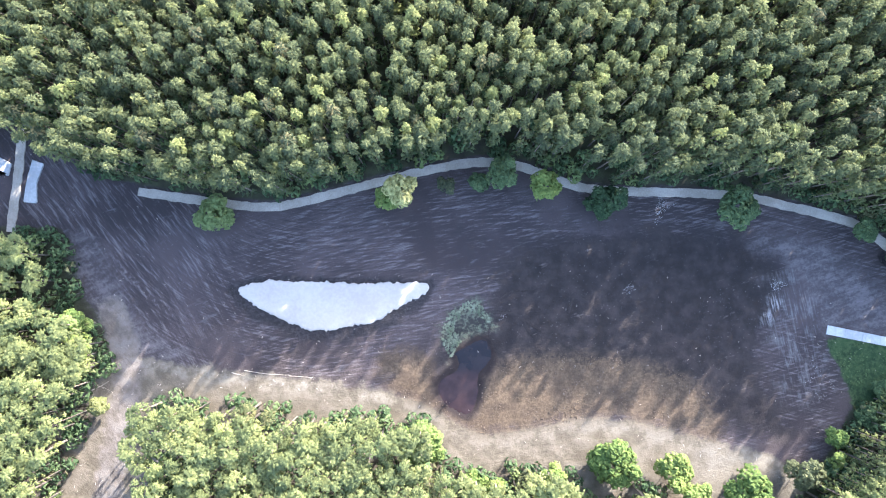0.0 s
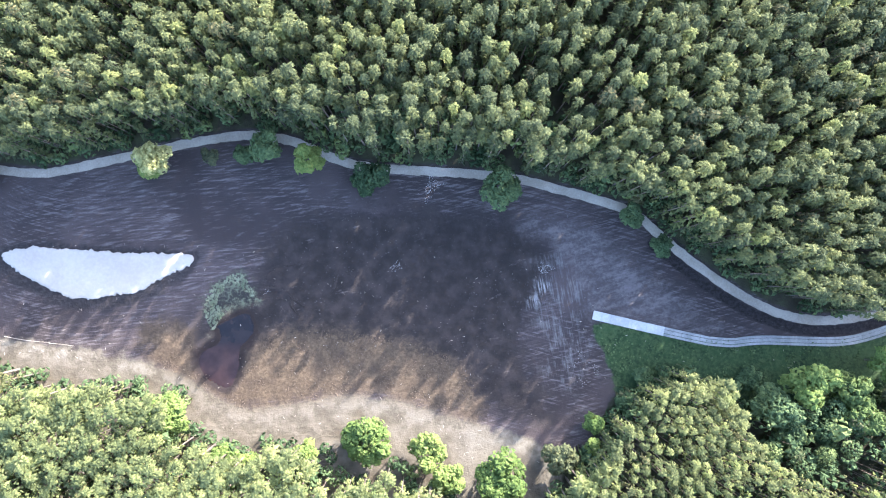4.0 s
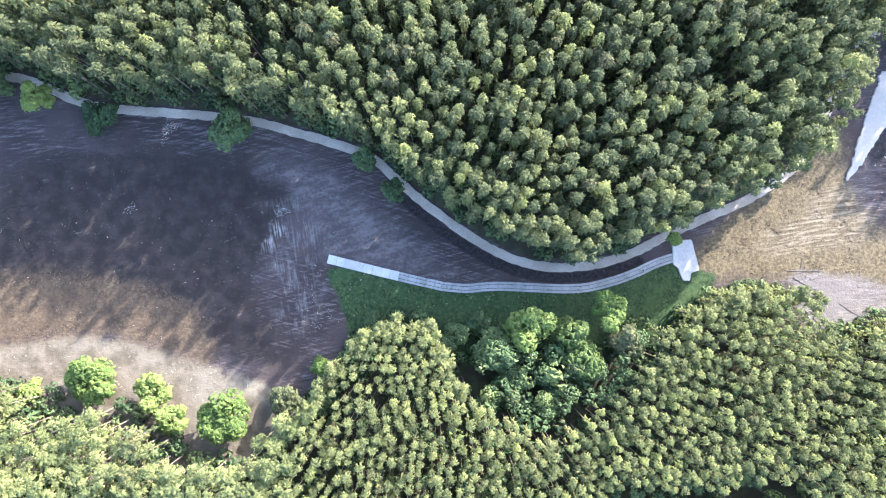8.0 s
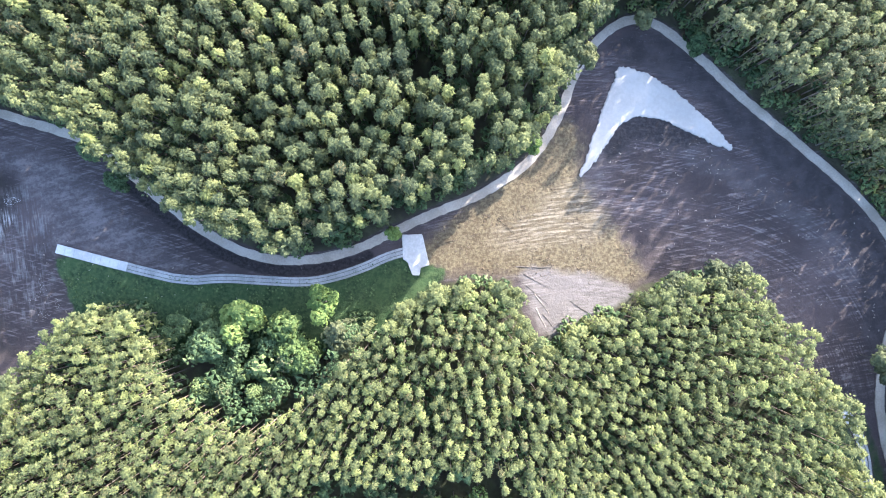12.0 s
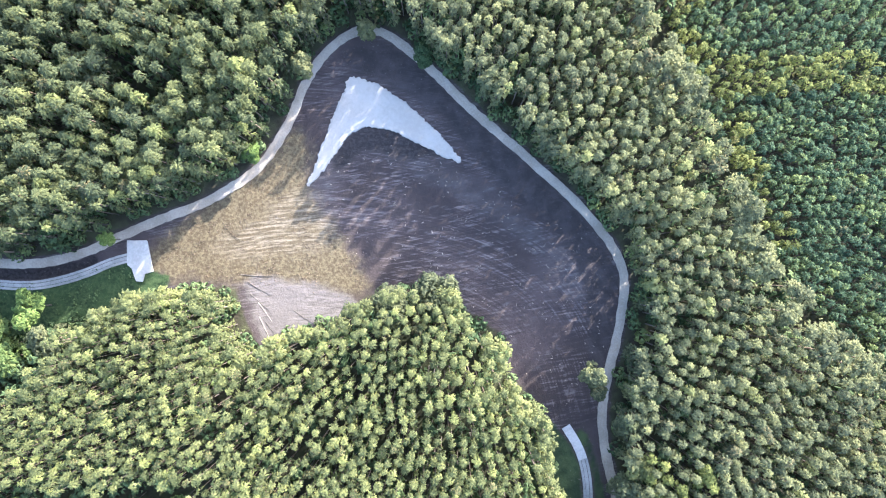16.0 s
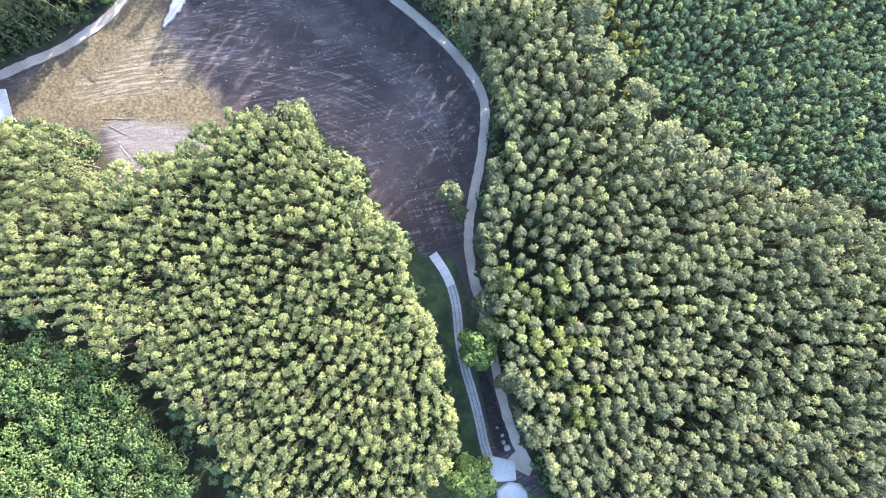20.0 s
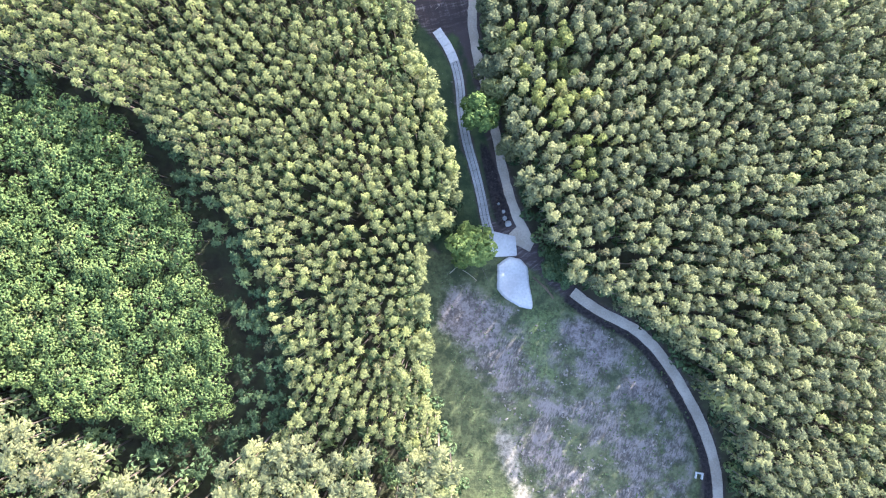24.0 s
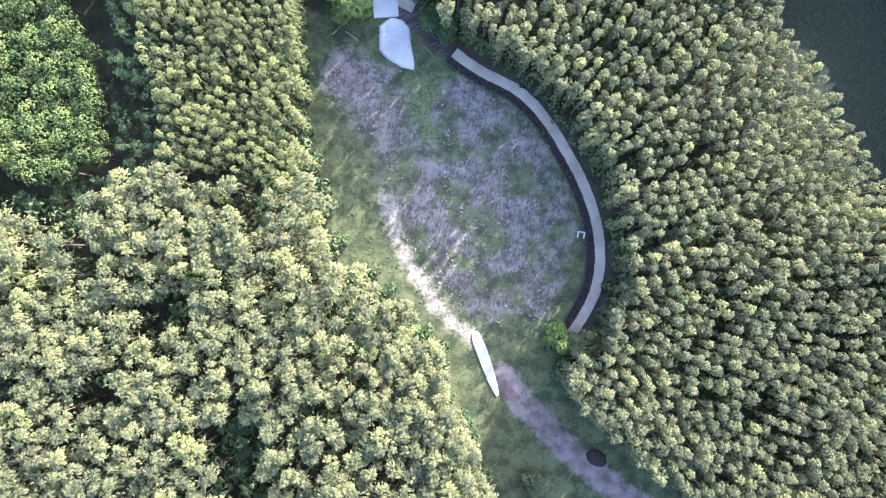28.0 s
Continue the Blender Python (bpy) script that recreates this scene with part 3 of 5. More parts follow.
    colour = blend(m, calc(m, "MULTIPLY", mask("fan", 3.0, 2.2), 0.6), colour, rays)
    colour = blend(m, mask("tail", 2.0, 1.2), colour, two(tracks, 0.4, 0.6, (0.0693, 0.0596, 0.0543), (0.128, 0.115, 0.107)))
    colour = blend(m, mask("track", 1.5, 0.8), colour, two(mid, 0.35, 0.65, (0.0851, 0.0709, 0.0586), (0.138, 0.12, 0.104)))
    scum = two(calc(m, "ADD", calc(m, "MULTIPLY", fine, 0.6), calc(m, "MULTIPLY", mid, 0.4)), 0.46, 0.6, (0.016, 0.016, 0.014), (0.085, 0.095, 0.062))
    colour = blend(m, calc(m, "MULTIPLY", mask("algae", 4.2, 1.2), 0.85), colour, scum)
    # grass, the straw-littered southern basin, the meadow darkened as if shaded
    lawn = blend(m, grade(m, fine, 0.4, 0.62), two(mid, 0.36, 0.64, (0.008, 0.02, 0.007), (0.02, 0.042, 0.014)), (0.034, 0.055, 0.02))
    colour = blend(m, mask("grass", 1.2, 0.4), colour, lawn)
    colour = blend(m, mask("weeds", 1.0, 0.5), colour, two(mid, 0.35, 0.66, (0.0144, 0.0259, 0.0115), (0.036, 0.054, 0.0216)))
    weeds = two(calc(m, "ADD", calc(m, "MULTIPLY", mid, 0.6), calc(m, "MULTIPLY", fine, 0.4)), 0.4, 0.6, (0.026, 0.035, 0.016), (0.07, 0.082, 0.036))
    colour = blend(m, mask("basin", 1.6, 0.8), colour, weeds)
    blades = grain(m, stretched(m, p, -20, 2.2, 0.8), 1.3, 5, 0.75)
    straw = blend(m, grade(m, calc(m, "ADD", calc(m, "MULTIPLY", mid, 0.45), calc(m, "MULTIPLY", blades, 0.55)), 0.42, 0.58), (0.046, 0.043, 0.036), (0.14, 0.125, 0.115))
    patch = calc(m, "MULTIPLY", mask("straw", 3.5, 2.0), grade(m, grain(m, p, 0.11, 6, 0.7), 0.43, 0.56, 0.1, 1.0))
    colour = blend(m, patch, colour, straw)
    colour = blend(m, calc(m, "MULTIPLY", mask("fresh", 2.0, 1.6), 0.8), colour, two(fine, 0.38, 0.62, (0.034, 0.048, 0.018), (0.085, 0.11, 0.04)))
    colour = blend(m, calc(m, "MULTIPLY", mask("dirt", 2.4, 1.4), 0.85), colour, two(calc(m, "ADD", calc(m, "MULTIPLY", fine, 0.6), calc(m, "MULTIPLY", mid, 0.4)), 0.4, 0.6, (0.06, 0.05, 0.046), (0.165, 0.145, 0.14)))
    colour = blend(m, mask("streak", 2.6, 1.3), colour, two(fine, 0.35, 0.6, (0.12, 0.105, 0.08), (0.21, 0.19, 0.155)))
    colour = blend(m, mask("road", 1.5, 0.7), colour, two(mid, 0.35, 0.65, (0.0792, 0.0612, 0.0562), (0.151, 0.126, 0.119)))
    # meadow grass nearly black: the shade over it is put into the colour
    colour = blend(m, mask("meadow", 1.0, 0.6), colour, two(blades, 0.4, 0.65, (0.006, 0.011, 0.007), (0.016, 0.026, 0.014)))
    colour = blend(m, mask("ditch", 0.5, 0.35), colour, two(fine, 0.4, 0.6, (0.0101, 0.00792, 0.00792), (0.0252, 0.0202, 0.0202)))
    colour = blend(m, mask("pond", 2.0, 0.8, -1.0), colour, (0.016, 0.011, 0.01))
    specks = grade(m, grain(m, p, 2.4, 2, 0.5), 0.68, 0.74)
    bare = calc(m, "MULTIPLY", grade(m, attribute(m, "open"), 0.5, 2.0), grade(m, attribute(m, "grass"), 0.0, -1.0))
    colour = blend(m, calc(m, "MULTIPLY", calc(m, "MULTIPLY", specks, bare), grade(m, wide, 0.42, 0.6, 0.08, 0.4)), colour, (0.16, 0.145, 0.135))
    height = calc(m, "ADD", calc(m, "MULTIPLY", fine, 0.5), calc(m, "ADD", calc(m, "MULTIPLY", mid, 0.6), calc(m, "MULTIPLY", tracks, 0.5)))
    return finish(m, b, colour, height, 0.35, 0.8)


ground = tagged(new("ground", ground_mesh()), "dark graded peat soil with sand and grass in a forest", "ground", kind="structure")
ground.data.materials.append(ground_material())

# ---- paths, sand, channels ----
path = tagged(new("path", ribbon("path", PATH, 1.9, 0.06, -0.5, GRAVEL, 1.0, 0.12, 4)), "pale gravel footpath curving along the forest edge", "path", kind="structure")
path_south = tagged(new("path", ribbon("path", PATH_SOUTH, 2.1, 0.06, -0.5, GRAVEL, 1.0, 0.06, 5)), "pale gravel footpath curving along the forest edge", "path", kind="structure")
path_west = tagged(new("path", ribbon("path", [(-87.2, 33), (-88.2, 21), (-89.6, 9)], 1.9, 0.06, -0.5, GRAVEL, 1.0, 0.15, 6)), "brownish gravel footpath beside pale slabs", "path", kind="structure")

SAND_OVAL = smooth([(-42.2, -3.2), (-39.6, -2.1), (-33.7, -1.4), (-25.3, -1.9), (-15.8, -2.3), (-8.7, -2.1), (-1.3, -2.3), (-2.7, -5), (-8.7, -7.3),
                    (-12.3, -10.3), (-18.2, -11.2), (-24.1, -12.2), (-27.7, -11.7), (-32.5, -9.6), (-37.8, -7.2), (-40.8, -5)], True, 1)
SAND_HORN = smooth([(199.3, 32.4), (204.8, 30.8), (209.7, 28.1), (216, 23.2), (220.4, 19.3), (223.7, 15.4), (218.8, 17), (212.7, 19.7), (206.6, 21.9),
                    (202.4, 21.9), (199.5, 20.5), (196.9, 16.5), (194.2, 11.5), (190.4, 7.5), (192.4, 12), (193.8, 18), (195.2, 22.9), (197.2, 28.4), (198.1, 32.1)], True, 1)
tagged(new("sand_patch", sheet("sand_patch", SAND_OVAL, 0.08, -0.5, WHITE_SAND, 0.3, 0.4, 2, 0.08)), "spread heap of white sand on dark soil", "sand", "white sand patches")
tagged(new("sand_patch", sheet("sand_patch", SAND_HORN, 0.08, -0.5, WHITE_SAND, 0.26, 0.3, 3, 0.08)), "horn-shaped spread of white sand on dark soil", "sand", "white sand patches")
MOUND = [(263.4, -86), (265.9, -84.2), (268.1, -84.5), (269.7, -86.3), (270.1, -89.5), (270.9, -92.7), (271, -94.9), (268.5, -94.5), (265.3, -93), (263.5, -91.1)]
tagged(new("sand_patch", sheet("sand_patch", MOUND, 0.15, -0.5, PALE_SLAB, 0.1, 0.5, 5, 0.25)), "pale spread of sand at the channel's end", "sand", "white sand patches")
tagged(new("pond_water", sheet("pond_water", POND, -0.5, -0.8, WATER, 0.35, 0.4, 6)), "dark brown bog water in a dug pool", "water", kind="structure")
for k, rill in enumerate(RILLS):
    tagged(new("rill", ribbon("rill", smooth(rill, False), 0.42, -0.03, -0.5, DARK_SOIL, 0.35, 0.14, 50 + k)), "thin dark wet rill in the peat", "rill", kind="structure")

CHANNEL_WEST = smooth([(82.6, -12.5), (97.6, -15.6), (110.2, -17.9), (117.3, -16.7), (125.7, -16.8), (135.2, -16.8), (141.2, -15.3), (147.1, -13), (151.8, -10.4), (155.4, -9.2)], False, 1)
CHANNEL_SOUTH = smooth([(248.8, -37.4), (252.1, -41.8), (254.1, -47.7), (254.7, -54.8), (256, -60.7), (258, -66.5), (259.6, -72.4), (260.9, -78.3), (262.5, -81)], False)


def slab_mesh(name, a, b, wa, wb, inner, outer, top, bottom, mat):
    """One stone panel between two stations of a channel, from inner to outer metres beside its line."""
    (ax, ay), (bx, by) = a, b
    corners = [(ax - wa[1] * inner, ay + wa[0] * inner), (bx - wb[1] * inner, by + wb[0] * inner),
               (bx - wb[1] * outer, by + wb[0] * outer), (ax - wa[1] * outer, ay + wa[0] * outer)]
    verts = [(*c, bottom) for c in corners] + [(*c, top) for c in corners]
    return mesh_from(name, verts, [(4, 5, 6, 7), (0, 1, 5, 4), (1, 2, 6, 5), (2, 3, 7, 6), (3, 0, 4, 7)], mat)


def channel(line, solid, label):
    """A stone-lined channel: a bed between two raised sides, in panels; its head is one broad apron of slabs."""
    thing = tagged(new("stone_channel"), label, "channel", "stone channels")
    q, way = resample(line, 1.9)
    for k in range(len(q) - 1):
        a, b = q[k], q[k + 1] - way[k + 1] * 0.05
        if k * 1.9 < solid:
            part("slab", slab_mesh("slab", a, b, way[k], way[k + 1], -0.95, 0.95, 0.05, -0.5, PALE_SLAB), thing)
        else:
            part("bed_panel", slab_mesh("bed_panel", a, b, way[k], way[k + 1], -0.36, 0.36, -0.12, -0.5, STONE), thing)
            part("side_panel", slab_mesh("side_panel", a, b, way[k], way[k + 1], 0.46, 0.95, 0.06, -0.5, STONE), thing)
            part("side_panel", slab_mesh("side_panel", a, b, way[k], way[k + 1], -0.95, -0.46, 0.06, -0.5, STONE), thing)
    return thing


channel(CHANNEL_WEST, 15, "pale stone-lined channel in panels beside green grass")
channel(CHANNEL_SOUTH, 7, "pale stone-lined channel in panels between the trees")
for outline, label in (([(154.7, -5.7), (158.8, -5.4), (160.7, -11.7), (158.9, -12.3), (158.7, -14), (157.3, -14), (156.2, -11.4), (155.2, -10.8)], "pale slab platform at the channel's end"),
                       ([(261.6, -79), (266.9, -79.9), (267.4, -83.9), (262.2, -84.4)], "pale slab platform beside the spread sand"),
                       ([(-85.2, 24.2), (-82.8, 23.4), (-84.3, 19.2), (-84.2, 15.1), (-87, 15.3), (-86.2, 20.4)], "pale slab platform beside a gravel path"),
                       ([(-98, 26), (-92, 24.7), (-89.6, 23.4), (-90.3, 20.8), (-92, 21.7), (-98, 20)], "pale slab platform beside a gravel path")):
    tagged(new("platform", sheet("platform", outline, 0.1, -0.5, PALE_SLAB, 0.04, 0.4, 7)), label, "platform", "slab platforms")
SPILL = smooth([(285, -149.8), (285.5, -149), (286.6, -149.2), (288.8, -154), (291.4, -162.1), (290.3, -162.5), (287.4, -156.5), (285.3, -151.4)], True, 1)
tagged(new("weir_slab", sheet("weir_slab", SPILL, 0.12, -0.5, PALE_SLAB, 0.02, 0.4, 8, 0.03)), "pale stone spillway in the grass", "spillway")

# ---- trees ----
RND = np.random.RandomState(7)
POINTS = 3
RING = [(k, (k + 1) % (2 * POINTS)) for k in range(2 * POINTS)]
STAR_FACES = np.array([(0, 1 + a, 1 + b) for a, b in RING])


def tuft(centre, way, size, reach=None):
    """A rosette of needles or leaves that faces one way: pointed rays round a raised middle, drawn out along a branch's reach."""
    way = way / np.linalg.norm(way)
    side = np.cross(way, RND.normal(size=3)) if reach is None else reach - way * np.dot(reach, way)
    side /= np.linalg.norm(side)
    third = np.cross(way, side)
    if reach is not None:
        side, third = side * 1.22, third * 0.8
    a = (np.arange(2 * POINTS) + RND.uniform(-0.3, 0.3, 2 * POINTS)) * math.pi / POINTS
    tip = np.arange(2 * POINTS) % 2 == 0
    r = np.where(tip, RND.uniform(0.8, 1.25, 2 * POINTS), RND.uniform(0.45, 0.68, 2 * POINTS)) * size
    out = np.where(tip, RND.uniform(-0.5, 0.15, 2 * POINTS), RND.uniform(-0.25, 0.0, 2 * POINTS)) * size
    ring = centre + np.cos(a)[:, None] * r[:, None] * side + np.sin(a)[:, None] * r[:, None] * third + out[:, None] * way
    return np.concatenate([[centre + way * size * 0.3], ring])


def shoot(centre, way, reach, size):
    """A needled branch end: a narrow blade folded along its ridge, its tip turned up."""
    reach = reach / np.linalg.norm(reach)
    side = np.cross(way, reach)
    side /= np.linalg.norm(side) + 1e-6
    up = np.cross(reach, side)
    w, l = size * RND.uniform(0.42, 0.62), size * RND.uniform(0.85, 1.2)
    return np.array([centre - reach * l * 0.8 - up * size * 0.1, centre + side * w + up * size * RND.uniform(-0.25, 0.0), centre + reach * l + up * size * RND.uniform(0.0, 0.3), centre - side * w + up * size * RND.uniform(-0.25, 0.0)])


BLADE_FACES = np.array([(0, 1, 2), (0, 2, 3)])


def pine_arrays(height, deep, radius, shoots, size, skirt, bare, lobes):
    """A pine's crown: a knobbly dome of branch ends, and loose boughs below it down to the bare trunk."""
    verts, faces, n = [], [], 0
    knobs = [(RND.uniform(0, 6.3), RND.uniform(0.5, 0.75), RND.uniform(0.38, 0.5), RND.uniform(0.25, 0.75)) for _ in range(lobes)]
    phase, swell = RND.uniform(0, 6.3), RND.uniform(0.1, 0.25)
    for k in range(shoots):
        c = 1 - 1.05 * (k + RND.uniform()) / shoots
        a, q = k * 2.4 + RND.uniform(-0.5, 0.5), math.sqrt(max(0.0, 1 - c * c))
        out = np.array([math.cos(a) * q, math.sin(a) * q, c])
        wide = radius * (1 + swell * math.cos(3 * a + phase))
        if lobes and k % 4:
            turn, away, r, high = knobs[k % lobes]
            at = np.array([math.cos(turn) * away * radius, math.sin(turn) * away * radius, height - deep + high * deep])
            at = at + out * (radius * r, radius * r, deep * 0.36) * RND.uniform(0.7, 1.05)
        else:
            at = np.array([0, 0, height - deep]) + out * (wide * (1.12 - 0.3 * c), wide * (1.12 - 0.3 * c), deep) * RND.uniform(0.74, 1.0)
        reach = np.array([math.cos(a) * c, math.sin(a) * c, -q]) + out * 0.4 + RND.normal(0, 0.22, 3)
        verts.append(shoot(at, out + (0, 0, 0.15) + RND.normal(0, 0.15, 3), reach, size * RND.uniform(0.8, 1.2)))
        faces.append(BLADE_FACES + n)
        n += 4
    for k in range(skirt):
        u, a = RND.uniform(), k * 2.4 + RND.uniform(-0.4, 0.4)
        r, z = radius * RND.uniform(0.25, 0.85), height * bare + (height - deep * 0.8 - height * bare) * u
        way = np.array([math.cos(a) * 0.8, math.sin(a) * 0.8, 1.0]) + RND.normal(0, 0.25, 3)
        verts.append(tuft(np.array([math.cos(a) * r, math.sin(a) * r, z]), way, size * (RND.uniform(1.0, 1.4) if lobes else RND.uniform(1.3, 1.9)), np.array([math.cos(a), math.sin(a), 0.1])))
        faces.append(STAR_FACES + n)
        n += 2 * POINTS + 1
    return np.concatenate(verts), np.concatenate(faces)


def round_arrays(height, low, radius, tufts, size):
    """A leafy crown: rosettes over a ball."""
    verts, faces = [], []
    for k in range(tufts):
        ball = 1.75 * (k + RND.uniform(0, 1)) / tufts - 0.75
        a, s = k * 2.4 + RND.uniform(-0.4, 0.4), size * RND.uniform(0.7, 1.3)
        r = radius * math.sqrt(max(0.01, 1 - ball * ball)) * RND.uniform(0.65, 1.08)
        z = low + (height - low) * (ball + 0.75) / 1.75 - 0.2 * s
        way = np.array([math.cos(a) * (r / radius + 0.1), math.sin(a) * (r / radius + 0.1), 0.2 + 1.6 * ball]) + RND.normal(0, 0.25, 3)
        faces.append(STAR_FACES + (2 * POINTS + 1) * len(verts))
        verts.append(tuft(np.array([math.cos(a) * r, math.sin(a) * r, z]), way, s))
    return np.concatenate(verts), np.concatenate(faces)


def trunk_arrays(height, thick):
    """A tapered trunk with a slight bend."""
    n, levels = 3, [(0, 1.2), (0.5, 0.8), (1.0, 0.25)]
    bend = RND.normal(0, 0.25, 2)
    verts = [(math.cos(k / n * 2 * math.pi) * thick * w + bend[0] * f * f, math.sin(k / n * 2 * math.pi) * thick * w + bend[1] * f * f, f * height - 0.4 * (f == 0))
             for f, w in levels for k in range(n)]
    faces = []
    for j in range(len(levels) - 1):
        for k in range(n):
            a, b, c, d = j * n + k, j * n + (k + 1) % n, (j + 1) * n + (k + 1) % n, (j + 1) * n + k
            faces += [(a, b, c), (a, c, d)]
    return np.array(verts), np.array(faces)


def pines(height, deep, radius, shoots, size, skirt, bare, thick, count, lobes=0):
    return [(pine_arrays(height, deep * RND.uniform(0.85, 1.2), radius, shoots, size, skirt, bare, lobes), trunk_arrays(height * 0.93, thick)) for _ in range(count)]


def leafy(height, bare, radius, tufts, size, thick, count):
    return [(round_arrays(height, height * bare, radius, tufts, size), trunk_arrays(height * 0.93, thick)) for _ in range(count)]


KINDS = {
    "pine": pines(20.0, 2.6, 1.1, 90, 0.35, 27, 0.48, 0.14, 16),
    "slim": pines(20.0, 2.2, 0.9, 66, 0.31, 17, 0.55, 0.13, 16),
    "small": pines(20.0, 1.9, 0.76, 58, 0.27, 11, 0.55, 0.12, 16),
    "edge": pines(19.0, 3.6, 1.4, 130, 0.4, 44, 0.12, 0.15, 10, 3),
    "shrub": leafy(4.2, 0.05, 1.4, 19, 0.6, 0.06, 8),
    "old": pines(20.0, 3.0, 1.8, 190, 0.4, 18, 0.45, 0.2, 10, 6),
    "young": pines(10.0, 1.9, 0.8, 46, 0.3, 6, 0.45, 0.09, 8),
    "leaf": leafy(13.0, 0.62, 2.0, 112, 0.38, 0.14, 8),
    "low": pines(10.5, 3.0, 1.5, 80, 0.45, 8, 0.3, 0.1, 6, 3),
    "under": leafy(9.5, 0.25, 2.0, 21, 0.75, 0.09, 6),
}

YOUNG_STAND = [(262.8, 41), (271.2, 27.5), (277.5, 14.1), (288.2, -2.1), (299.7, -13.9), (318, -20.9), (440, -60), (440, 120), (255, 120)]
LEAF_STAND = [(193, -67.1), (203.8, -82.9), (207.7, -93.6), (210.6, -105.4), (212.4, -117.2), (200.7, -121.5), (195.3, -123.4), (186.2, -117.5), (179.8, -119), (176.4, -116.9), (168.5, -112.8), (140, -106), (140, -62),
              (166.8, -58), (173.2, -54.7), (186.2, -59.7)]
GAP_STAND = [(174.2, -51.8), (194.6, -61.3), (205.9, -72), (214.6, -82.3), (218.6, -93), (222.5, -104.7), (224.3, -118), (215, -123.5), (203, -128), (192, -125), (182, -123.5), (177, -119), (169, -114.3), (140, -107.5), (140, -54)]
BANK_STAND = [(-120, -20), (79, -20), (79, -80), (-120, -80)]
OLD_STAND = [(140, -107), (169, -113), (178, -118), (183, -121), (225, -120), (268, -120), (300, -180), (320, -220), (140, -220)]
MIXED_STAND = [(109, -28), (114, -26.5), (137.8, -25.7), (150, -21), (147, -30), (140, -38), (128, -45), (116, -40), (110, -34)]


LIME_STAND = [(262, -38), (269, -35), (276, -44), (282, -58), (281, -70), (274, -68), (268, -56), (263, -47)]
LIME_ROW = [(262, 34), (269, 34.5), (282, 36.7), (299, 38.6), (312, 37.8), (340, 37)]


def scattered(x0, x1, y0, y1, step, seed):
    """An uneven planting: a staggered grid, shaken."""
    rnd = np.random.RandomState(seed)
    rows = np.arange(y0, y1, step * 0.88)
    pts = np.concatenate([np.stack([np.arange(x0 + (k % 2) * step / 2, x1, step), np.full(len(np.arange(x0 + (k % 2) * step / 2, x1, step)), y)], 1) for k, y in enumerate(rows)])
    x, y = pts.T
    bent = np.stack([x + 1.5 * np.sin(y * 0.2 + 1) + 0.8 * np.sin(x * 0.14 + y * 0.33), y + 1.5 * np.sin(x * 0.17 + 2) + 0.8 * np.sin(y * 0.12 - x * 0.29)], 1)
    return bent + rnd.uniform(-0.23, 0.23, pts.shape) * step


def view_area(p):
    x, y = p.T
    return ((y > -66) & (y < np.where(x > 150, 68, 60)) & (x > -90) & (x < np.where(y > -64, 346, 338))) | ((x > 163) & (x < 366) & (y > -186) & (y <= -66))


